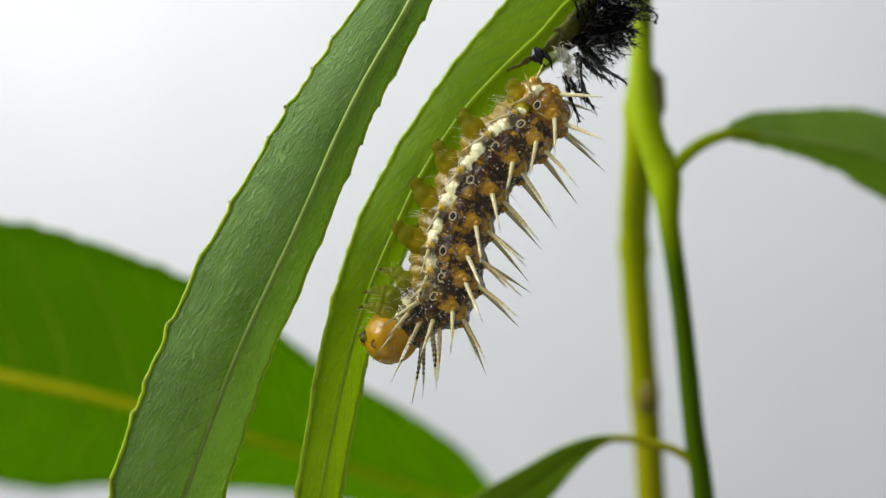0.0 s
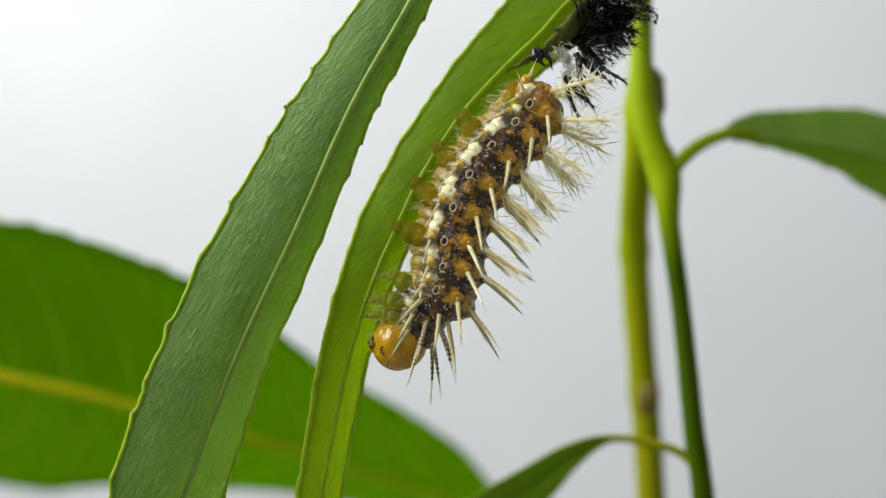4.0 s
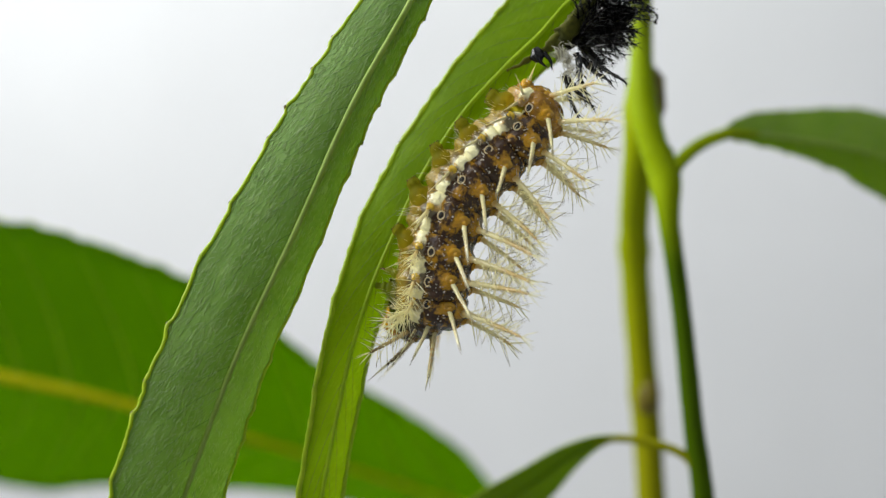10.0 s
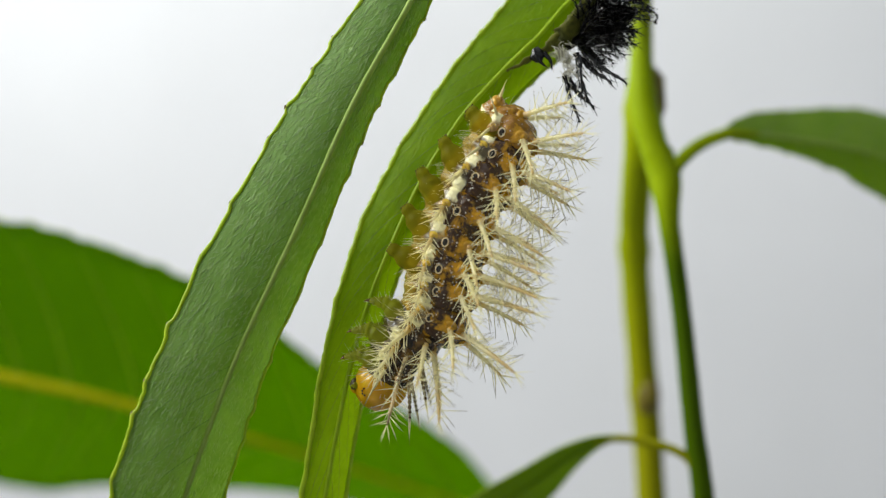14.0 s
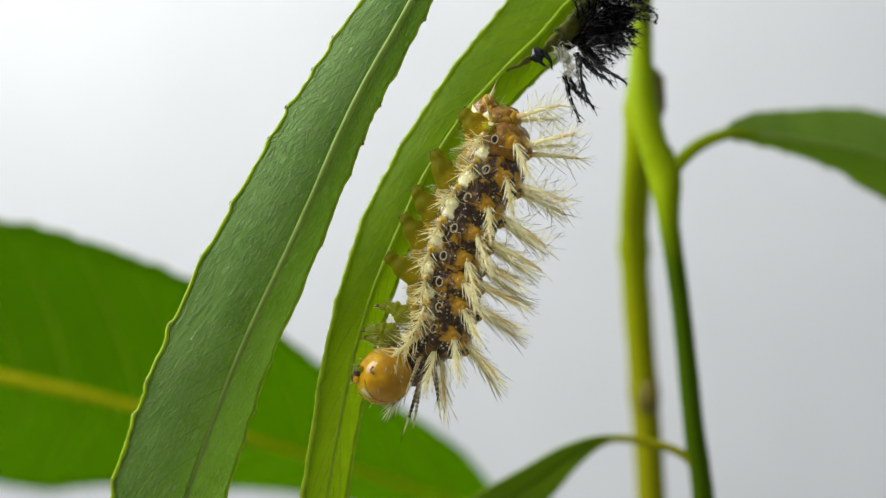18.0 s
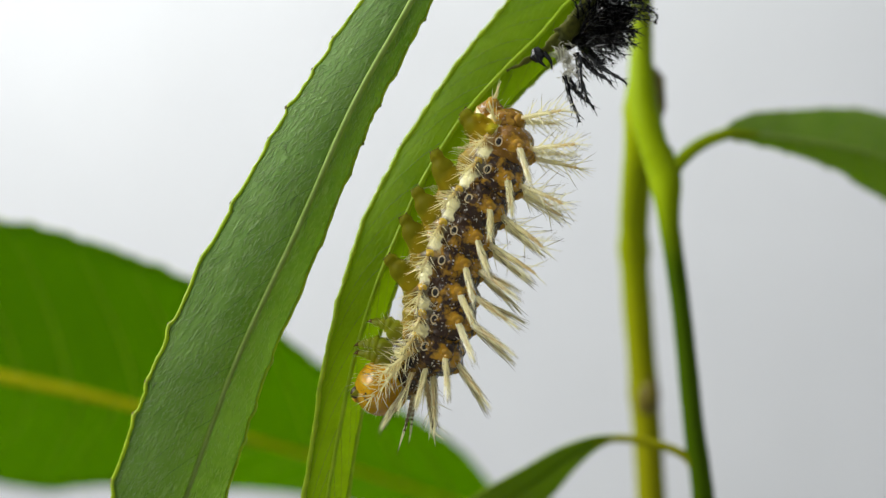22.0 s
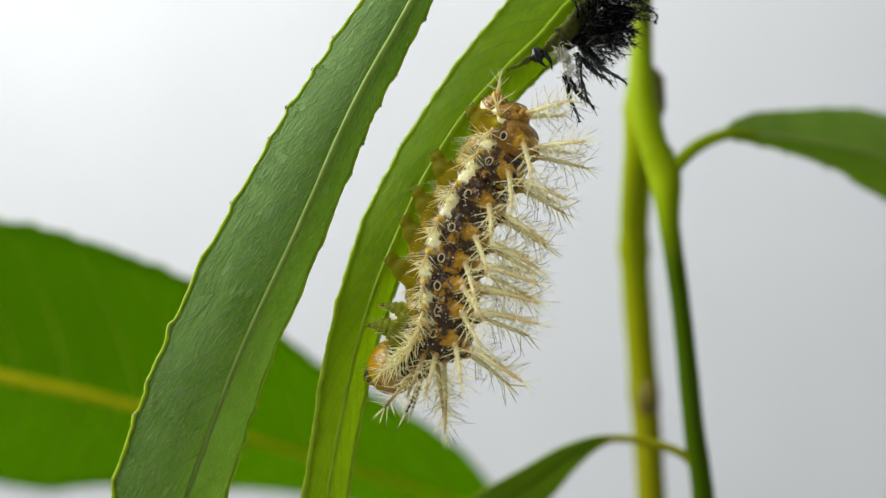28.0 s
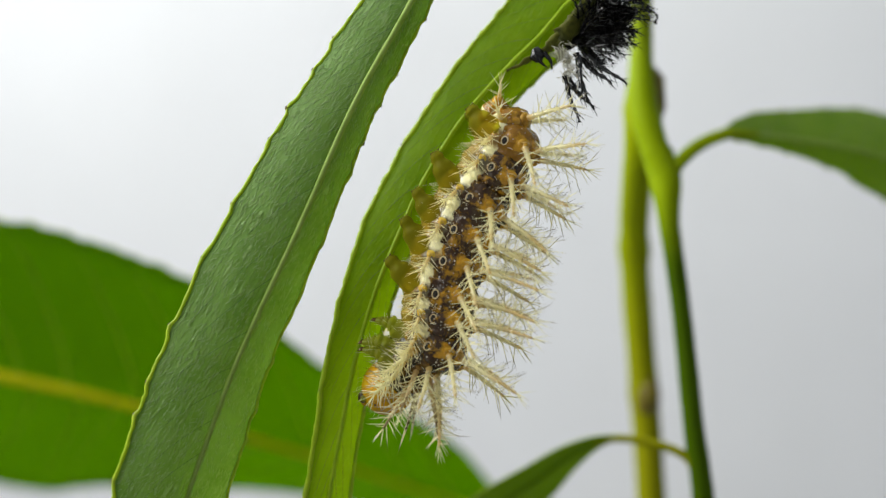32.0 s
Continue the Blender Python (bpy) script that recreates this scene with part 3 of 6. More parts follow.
leaf_host = leaf("bright green willow leaf on which the caterpillar hangs",
    [(19.93, 7, 32.37), (14.72, 5, 28.73), (11.05, 4, 24.62), (6.804, 3.2, 20.48), (1.98, 2.6, 15.07), (-2.483, 2.2, 8.212), (-5.339, 2, 2.288), (-8.072, 2, -4.068), (-10.42, 2, -11.38), (-12.08, 2, -18.69), (-13.86, 2, -28.03), (-15, 2, -36.16), (-15.51, 2, -41.88)],
    [(1.6, 1.6, 40, 28), (3.88, 6.41, 40, 28), (4.22, 6.41, 40, 28), (4.18, 5.69, 40, 28), (3.85, 4.85, 40, 28), (3.32, 4.65, 40, 26), (2.82, 4.56, 40, 20), (2.82, 3.65, 40, 5), (2.74, 3.15, 40, -12), (2.82, 2.9, 40, -22), (2.82, 2.57, 40, -26), (2.16, 1.83, 40, -26), (0.2, 0.2, 40, -26)],
    [(26.24, 25.6, 38.68), (22.96, 15, 35.7), (19.93, 7, 32.37)], M_LEAF, M_RIB_BRIGHT, rib=0.27, rib_taper=0.1, rib_height=1.0, cup=-0.06, teeth=9, tooth_size=0.16, veins=20, margin=0.36, vein=0.035, vein_skin=M_VEIN_GREEN, bulge=0.04)

leaf_broad = leaf("broad bright green willow leaf lit through, out of focus",
    [(-130.9, 66, -14.02), (-117.2, 66, -14.31), (-94.77, 64, -17.43), (-74.68, 62, -21.34), (-62.9, 61, -23.59), (-50.58, 61, -26.62), (-36.98, 64, -31.11), (-25, 68, -35.43), (-14.48, 72, -39.62), (-0.4128, 77, -45.3), (13.79, 81, -50.96)],
    [(0.3, 0.3, -12, 50), (14.8, 22.5, -12, 50), (25.1, 37, -12, 50), (27.3, 37.4, -12, 50), (26.6, 32, -12, 50), (24.7, 26, -12, 50), (21.2, 19.8, -12, 50), (16.6, 15.6, -14, 52), (14.8, 12.8, -16, 52), (10.6, 8.6, -18, 52), (0.3, 0.3, -18, 52)],
    [(-140.2, 68, -23.52), (-136.5, 67, -17.52), (-130.9, 66, -14.02)], M_BROAD, M_RIB_YELLOW, rib=1.25, cup=0.06, veins=13, margin=0.15, vein=0.35, vein_run=-0.07, vein_skin=M_VEIN_BROAD, shoot=side_shoot)

leaf_far = leaf("dark green willow leaf arching away from the node",
    [(38.72, 28, 15.7), (43.56, 30, 15.91), (48.92, 32, 15.56), (57.23, 33, 14.31), (63.09, 34, 12.96), (74.19, 35, 9.395), (86.9, 36, 3.342), (96.49, 37, -3.199)],
    [(1.215, 0.4465, 40, 30), (4.429, 1.554, 40, 30), (6.318, 2.202, 40, 30), (9.25, 3.828, 40, 30), (10.95, 5.633, 40, 30), (11.69, 6.799, 40, 30), (8.071, 4.885, 40, 30), (0.2123, 0.2123, 40, 30)],
    [(30.8, 26, 9.835), (31.79, 26, 11.58), (34.7, 27, 14.05), (38.72, 28, 15.7)], M_FAR, M_RIB, rib=0.40, stalk=0.85, cup=-0.1, wave=0.5, teeth=9, tooth_size=0.16, veins=9, margin=0.14, vein=0.1, vein_skin=M_VEIN_GREEN)

leaf_low = leaf("dark green willow leaf drooping from a low stalk",
    [(24.04, 28, -25.66), (20.56, 28, -26.74), (16.8, 29, -29.03), (12.14, 29, -32.45), (6.304, 29, -36.11), (0.467, 29, -40.39), (-5.759, 29, -45.83)],
    [(0.3244, 0.3244, 40, -20), (1.211, 1.319, 40, -20), (2.821, 2.302, 40, -20), (4.539, 3.123, 40, -20), (5.047, 3.447, 40, -20), (3.534, 2.626, 40, -20), (0.2161, 0.2161, 40, -20)],
    [(34.76, 26, -32.1), (33.08, 26, -28.29), (29.48, 27, -26.64), (24.04, 28, -25.9)], M_SHADY, M_STEM_GREEN, rib=0.3, stalk=0.55, cup=0.1, margin=0.10, stalk_skin=M_STEM)


# ---- the caterpillar ----
caterpillar = new("caterpillar")
caterpillar.location = MIDDLE
tagged(caterpillar, "freshly moulted spiny brown caterpillar clinging under a willow leaf", "caterpillar")
segments, prolegs, bristles, spines_out = {}, {}, [], []
rng = random.Random(11)


def part_pose(x, y, z, lean, turn=0):
    """A pose in the caterpillar's space: lean turns the body's length in the picture's plane, turn swings the face."""
    return pose(x * 0.001, y * 0.001, z * 0.001, 0, lean, 0) @ pose(0, 0, 0, -turn, 0, 0)


def head_pose(x, y, z, face, mouth):
    """The head's pose in the caterpillar's space, from the ways that its face and its mouth point."""
    zl = -Vector(face).normalized()
    xl = -Vector(mouth)
    xl = (xl - zl * xl.dot(zl)).normalized()
    return Matrix.Translation(mm(x, y, z)) @ Matrix((xl, zl.cross(xl), zl)).transposed().to_4x4()


def spine_taper(f):
    return (1 - f) ** 0.7 * 0.62 + 0.38


def spine_bend(f, length):
    """How far a spine droops to its side, in millimetres."""
    return 0.010 * length * length * f * f


def spine_mesh(length, thick, skin=M_SPINE):
    bm = bmesh.new()
    line, rad = [], []
    for i in range(27):
        f = i / 26
        line.append(mm(spine_bend(f, length), 0, f * length))
        rad.append(0.001 * thick * spine_taper(f) * (1 + 0.19 * math.cos(i * math.pi)) * (1 + 0.75 * math.exp(-f / 0.05)))
    rad[-1] *= 0.3
    tube(bm, line, rad, 9)
    me = bpy.data.meshes.new("spine")
    for f in bm.faces:
        f.smooth = True
    bm.to_mesh(me)
    bm.free()
    me.materials.append(skin)
    return me


def bristle_mesh(length, thick, skin):
    bm = bmesh.new()
    tube(bm, [mm(0, 0, -0.05), mm(0, 0, length * 0.55), mm(0.03, 0, length)], [thick * 0.001, thick * 0.0008, thick * 0.0001], 5)
    me = bpy.data.meshes.new("bristle")
    bm.to_mesh(me)
    bm.free()
    me.materials.append(skin)
    return me


SPINES = [spine_mesh(7.4, 0.31), spine_mesh(5.9, 0.31), spine_mesh(3.6, 0.28), spine_mesh(6.9, 0.31), spine_mesh(4.3, 0.33), spine_mesh(2.2, 0.24), spine_mesh(8.5, 0.32), spine_mesh(7.4, 0.30, M_SPINE_FRONT), spine_mesh(5.9, 0.30, M_SPINE_FRONT)]
LENGTHS = [7.4, 5.9, 3.6, 6.9, 4.3, 2.2, 8.5, 7.4, 5.9]
THICK = [0.31, 0.31, 0.28, 0.31, 0.33, 0.24, 0.32, 0.30, 0.30]
SUNK = [0.34, 0.34, 0.34, 0.34, 0.34, 0.34, 0.43, 0.34, 0.34]  # the share of its length by which a folded spine is drawn in
BRISTLES = [bristle_mesh(2.6, 0.055, M_BRISTLE), bristle_mesh(2.1, 0.052, M_BRISTLE), bristle_mesh(3.1, 0.056, M_BRISTLE)]
BRISTLE_LENGTHS, TUFT_LENGTHS = (2.6, 2.1, 3.1), (1.9, 1.4, 2.5)
TUFT = [bristle_mesh(1.9, 0.045, M_BRISTLE_PALE), bristle_mesh(1.4, 0.042, M_BRISTLE_PALE), bristle_mesh(2.5, 0.045, M_BRISTLE_PALE)]


def dome_mesh(material, size=1.0):
    bm = bmesh.new()
    blob(bm, (0, 0, 0), mm(0.86 * size, 0.80 * size, 0.50 * size), 16, 8, 0.14, 2)
    blob(bm, mm(0, 0, 0.30 * size), mm(0.40 * size, 0.40 * size, 0.42 * size), 10, 6, 0.05, 2)
    me = bpy.data.meshes.new("tubercle")
    for f in bm.faces:
        f.smooth = True
    bm.to_mesh(me)
    bm.free()
    me.materials.append(material)
    return me


DOME, DOME_PALE, DOME_FRONT = dome_mesh(M_TUBERCLE), dome_mesh(M_TUBERCLE_PALE, 0.78), dome_mesh(M_TUBERCLE_FRONT, 0.72)


def ring_mesh():
    bm = bmesh.new()
    line = [mm(0.34 * math.cos(a), 0.46 * math.sin(a), 0) for a in [2 * math.pi * k / 24 for k in range(25)]]
    tube(bm, line, 0.00008, 8, cap=False)
    me = bpy.data.meshes.new("spiracle_rim")
    for f in bm.faces:
        f.smooth = True
    bm.to_mesh(me)
    bm.free()
    me.materials.append(M_RIM)
    return me


def pit_mesh():
    bm = bmesh.new()
    blob(bm, (0, 0, 0), mm(0.34, 0.46, 0.13), 16, 8)
    blob(bm, mm(0, 0, 0.06), mm(0.07, 0.34, 0.12), 10, 6)
    me = bpy.data.meshes.new("spiracle")
    for f in bm.faces:
        f.smooth = True
    bm.to_mesh(me)
    bm.free()
    me.materials.append(M_SPIRACLE)
    return me


RING, PIT = ring_mesh(), pit_mesh()


def grow_spine(seg, place, way, size, opens, moving=True, count=11, stays=False, rises=(0.0, 0.0)):
    """A spine with its bristles; they lie along it at first, and stand off after the time opens, while the spine rises."""
    length, thick = LENGTHS[size], THICK[size]
    place = Vector(place)
    sway = rng.uniform(-0.7, 0.7)
    rests = []
    for up in rises:
        w = (Vector(way) + Vector((0, 0, up))).normalized()
        q = w.to_track_quat("Z", "Y")
        fall = q.inverted() @ Vector((0, 0, -1))
        rests.append((w, q, math.atan2(fall.y, fall.x) + sway))

    def at(rest, f, around, out):
        """A place by the shaft: f along it, out from it to the side."""
        w, q, spin = rest
        bend = spine_bend(f, length)
        return place + w * (length * f * 0.001) + q @ mm(bend * math.cos(spin) + out * math.cos(around), bend * math.sin(spin) + out * math.sin(around), 0)

    ob = part("spine", SPINES[size], None, seg, at=aim(place, rests[1][0], rests[1][2]))
    if moving:
        spines_out.append((ob, place, rests, opens, stays, SUNK[size] * length * 0.001))
    for k in range(count):
        tip = k >= count - 4
        f = 0.97 if tip else 0.16 + 0.80 * (k / (count - 4)) + rng.uniform(-0.03, 0.03)
        around = k * 2.4 + rng.random() * 0.7
        wide = radians(rng.uniform(10, 42) if tip else rng.uniform(40, 80))
        edge = 0.0 if tip else thick * spine_taper(f) * 0.85
        kind = 1 if tip else rng.randrange(3)
        end = min(1.22, f + (TUFT_LENGTHS if size == 5 else BRISTLE_LENGTHS)[kind] / length)
        foot = [at(rest, f, around, edge) for rest in rests]
        shut = at(rests[0], end, around, 0.25 * edge) - foot[0]
        spread = rests[1][1] @ Vector((math.sin(wide) * math.cos(around), math.sin(wide) * math.sin(around), math.cos(wide)))
        bristle = part("bristle", (TUFT if size == 5 else BRISTLES)[kind], None, seg)
        bristles.append((bristle, foot, rests[0][0], shut.normalized(), spread, opens + rng.uniform(-0.4, 0.9), moving, stays, SUNK[size] * length * 0.001))
    return ob


def segment(key, radius, length, skin, spines, spiracle=0.0, legs=False, label="", opens=3.0):
    bm = bmesh.new()
    nz, nr = 28, 64
    r0, half = radius * 0.001, length * 0.0005
    lumps = [(radians(a), z) for a, z, *_ in spines]
    rings = []
    for i in range(nz + 1):
        f = -1 + 2 * i / nz
        ring = []
        for k in range(nr):
            a = 2 * math.pi * k / nr
            r = r0 * (1 - 0.30 * abs(f) ** 3.2) * (1 + 0.030 * math.cos(f * 9.5 + 0.5 * noise.noise(Vector((math.cos(a) * 2, math.sin(a) * 2, radius)))))
            for la, lz in lumps:
                da = (a - la + math.pi) % (2 * math.pi) - math.pi
                r += 0.00030 * math.exp(-(da * radius / 0.95) ** 2 - ((f * length / 2 - lz) / 0.8) ** 2)
            r *= 1 - 0.07 * math.exp(-((abs((a + math.pi) % (2 * math.pi) - math.pi) - 1.78) / 0.12) ** 2)
            r += 0.00016 * noise.noise(Vector((math.cos(a) * 3.2, math.sin(a) * 3.2, f * 2.6 + radius * 7))) + 0.00008 * noise.noise(Vector((math.cos(a) * 8, math.sin(a) * 8, f * 6 + radius * 7)))
            ring.append(bm.verts.new((r * math.cos(a), -r * math.sin(a) * 0.94, half * f)))
        rings.append(ring)
    for q0, q1 in zip(rings, rings[1:]):
        for k in range(nr):
            bm.faces.new((q0[k], q1[k], q1[(k + 1) % nr], q0[(k + 1) % nr]))
    for ring, f in ((rings[0], -1), (rings[-1], 1)):
        c = bm.verts.new((0, 0, half * f * 1.25))
        for k in range(nr):
            bm.faces.new((ring[k], ring[(k + 1) % nr], c) if f > 0 else (ring[(k + 1) % nr], ring[k], c))
    bmesh.ops.recalc_face_normals(bm, faces=bm.faces[:])
    seg = part("segment", bm, skin, caterpillar, label)
    segments[key] = seg
    for a, z, size, lean, sway in spines:
        a = radians(a)
        radial = Vector((math.cos(a), -math.sin(a), 0))
        place = Vector((radial.x * r0, radial.y * r0 * 0.94, z * 0.001))
        way = radial * math.cos(radians(lean)) + Vector((0, 0, -1)) * math.sin(radians(lean)) + Vector((rng.uniform(-0.08, 0.08), rng.uniform(-0.1, 0.1), rng.uniform(-0.1, 0.1)))
        part("tubercle", DOME_FRONT if key[0] == "t" else DOME_PALE if abs(math.degrees(a)) > 100 else DOME, None, seg, at=aim(place - radial * 0.0001, radial))
        hidden = -150 < math.degrees(a) < -60
        start = opens + sway
        if key[0] == "a" and abs(math.degrees(a)) > 105:
            start = {"a1": 5.5, "a2": 6.0, "a3": 7.0, "a4": 8.5, "a5": 11.0, "a6": 12.5}.get(key, 14.0) + rng.uniform(0, 1.2)
        elif key[0] == "a" and 45 < math.degrees(a) < 90:
            start = max(start, 10.5 + rng.uniform(0, 1.5))
        grow_spine(seg, place, way.normalized(), size, -9 if hidden else start, not hidden, 8 if hidden or key == "a10" else 18 if key == "a9" and size == 5 else 30 if abs(math.degrees(a)) > 105 else 32, abs(math.degrees(a)) > 95, ({"a8": 0.08, "a7": 0.22, "a6": 0.24, "a5": 0.20, "a4": 0.13}.get(key, 0.07), 0.34) if abs(math.degrees(a)) < 50 and key[0] == "a" else (0.0, 0.0))
    bm = bmesh.new()
    for k in range(54):
        a = rng.uniform(-math.pi, math.pi)
        if k % 3:
            a = rng.choice((-1, 1)) * rng.uniform(1.7, 2.9)
        d = Vector((math.cos(a), -math.sin(a), 0))
        p = d * (r0 * 0.97) + Vector((0, 0, rng.uniform(-0.7, 0.7) * half))
        w = (d + Vector((rng.gauss(0, 0.35), rng.gauss(0, 0.35), rng.gauss(-0.2, 0.35)))).normalized() * rng.uniform(0.0006, 0.0019 if k % 2 else 0.0012)
        tube(bm, [p, p + w * 0.6, p + w + mm(0, 0, -0.12)], [0.000028, 0.000022, 0.000006], 4)
    tagged(part("fine_hairs", bm, M_HAIR, seg, "fine pale hairs" if key == "a1" else ""), kind="stuff")
    if spiracle:
        for s in (1, -1):
            a = radians(spiracle) * s
            radial = Vector((math.cos(a), -math.sin(a), 0))
            place = Vector((radial.x, radial.y * 0.94, 0)) * (r0 * 0.985)
            m = Matrix.Translation(place) @ Matrix((Vector((0, 0, 1)).cross(radial) * s, Vector((0, 0, 1)), radial * 1.0)).transposed().to_4x4()
            part("spiracle", PIT, None, seg, "oval dark breathing hole" if s > 0 else "", at=m)
            part("spiracle_rim", RING, None, seg, "pale ring" if s > 0 else "", at=m @ Matrix.Translation((0, 0, 0.00006)))
    if legs:
        for s in (-1, 1):
            bm = bmesh.new()
            line = [mm(-radius * 0.55, s * 1.3, 0.2), mm(-radius - 0.5, s * 1.5, 0.1), mm(-radius - 1.3, s * 1.45, -0.25), mm(-radius - 2.3, s * 1.2, -0.95)]
            pts = spline([tuple(v) for v in line], 30)
            rad = []
            for i in range(31):
                f = i / 30
                joint = sum(math.exp(-((f - at) / wide) ** 2) for at, wide in ((0.36, 0.05), (0.60, 0.045), (0.80, 0.04)))
                rad.append(0.00122 * (1 - 0.80 * f ** 1.25) * (1 - 0.26 * joint))
            tube(bm, pts, rad, 14)
            leg = part("thoracic_leg", bm, M_LEG_THIN, seg, "jointed see-through olive leg")
            bm = bmesh.new()
            tube(bm, [pts[-1] if isinstance(pts[-1], Vector) else Vector(pts[-1]), mm(-radius - 2.6, s * 1.1, -1.2), mm(-radius - 2.7, s * 1.0, -1.45)], [0.00016, 0.0001, 0.00002], 7)
            part("claw", bm, M_CLAW, leg, "small brown claw")
            bm = bmesh.new()
            for k in range(10):
                i = rng.randrange(5, 28)
                a = rng.uniform(0, 2 * math.pi)
                p = Vector(pts[i]) + Vector((0, math.cos(a), math.sin(a))) * rad[i] * 0.9
                w = Vector((-0.8, 0.6 * math.cos(a), 0.7 * math.sin(a))).normalized() * rng.uniform(0.0007, 0.0016)
                tube(bm, [p, p + w * 0.6, p + w], [0.000020, 0.000015, 0.000005], 4)
            tagged(part("leg_hairs", bm, M_HAIR, leg, "fine pale hairs"), kind="stuff")
    return seg


def ring_of_spines(dorsal=True, lean=18, size=0, sub=5, near=(61, 33, 1), far=True, sub_sway=0.8, sub_at=118):
    a, bend, kind = near
    out = [(36, 0.1, size, lean, 0.0), (-36, 0.1, size, lean, 0.3), (a, 0.2, kind, bend, 0.5), (-74, 0.2, size, lean + 20, 0.5), (sub_at, 0.2, sub, min(68, lean + 42), sub_sway), (-124, 0.2, sub, lean, 0.8)]
    if not far:
        out.pop(3)
    if dorsal:
        out.append((2, -0.5, 1, lean + 6, 0.6))
    return out


segment("a10", 1.8, 3.2, M_HIDE_TAIL, [(40, 0.8, 5, -10, 0), (-40, 0.8, 5, -10, 0)], label="orange-brown tail segment", opens=21.5)
segment("a9", 2.6, 3.4, M_HIDE_TAIL, [(38, 0.2, 1, 16, 0), (-38, 0.2, 1, 16, 0), (104, 0.3, 5, -48, 20)], label="orange-brown segment", opens=1.2)
segment("a8", 3.6, 4.6, M_HIDE_TAIL, ring_of_spines(lean=-1, size=3), 97, label="orange-brown segment with spines", opens=1.5)
segment("a7", 3.9, 5.0, M_HIDE, ring_of_spines(lean=11, size=3), 97, label="mottled brown segment with branched spines", opens=2.0)
segment("a6", 4.1, 5.4, M_HIDE, ring_of_spines(lean=16), 97, label="mottled brown segment with branched spines", opens=2.6)
segment("a5", 4.2, 5.6, M_HIDE, ring_of_spines(lean=17), 97, label="mottled brown segment with branched spines", opens=2.9)
segment("a4", 4.2, 5.6, M_HIDE, ring_of_spines(lean=18, size=6), 97, label="mottled brown segment with branched spines", opens=3.3)
segment("a3", 4.2, 5.4, M_HIDE, ring_of_spines(lean=19, size=6, near=(61, 33, 1)), 97, label="mottled brown segment with branched spines", opens=3.5)
segment("a2", 4.1, 5.0, M_HIDE, ring_of_spines(lean=20, size=6, near=(61, 33, 1)), 97, label="mottled brown segment with branched spines", opens=4.2)
segment("a1", 4.0, 4.6, M_HIDE, ring_of_spines(lean=22, size=6, near=(61, 33, 1)), 97, label="mottled brown segment with branched spines", opens=5.4)
segment("t3", 3.5, 4.2, M_HIDE_FRONT, ring_of_spines(False, 24, size=6, near=(61, 33, 1), sub=4, far=False, sub_sway=-6.5, sub_at=100), legs=True, label="dark front segment with legs", opens=11.0)
segment("t2", 3.1, 4.0, M_HIDE_FRONT, ring_of_spines(False, 32, size=7, near=(70, 46, 8), sub=2, far=False, sub_sway=-16, sub_at=98), legs=True, label="dark front segment with legs", opens=21.0)
segment("t1", 2.7, 3.4, M_HIDE_FRONT, [(30, 0, 7, 54, 30), (-30, 0, 7, 50, 30), (66, 0, 8, 56, -14), (100, 0, 2, 66, -2)], 97, legs=True, label="small segment behind the head", opens=21.0)


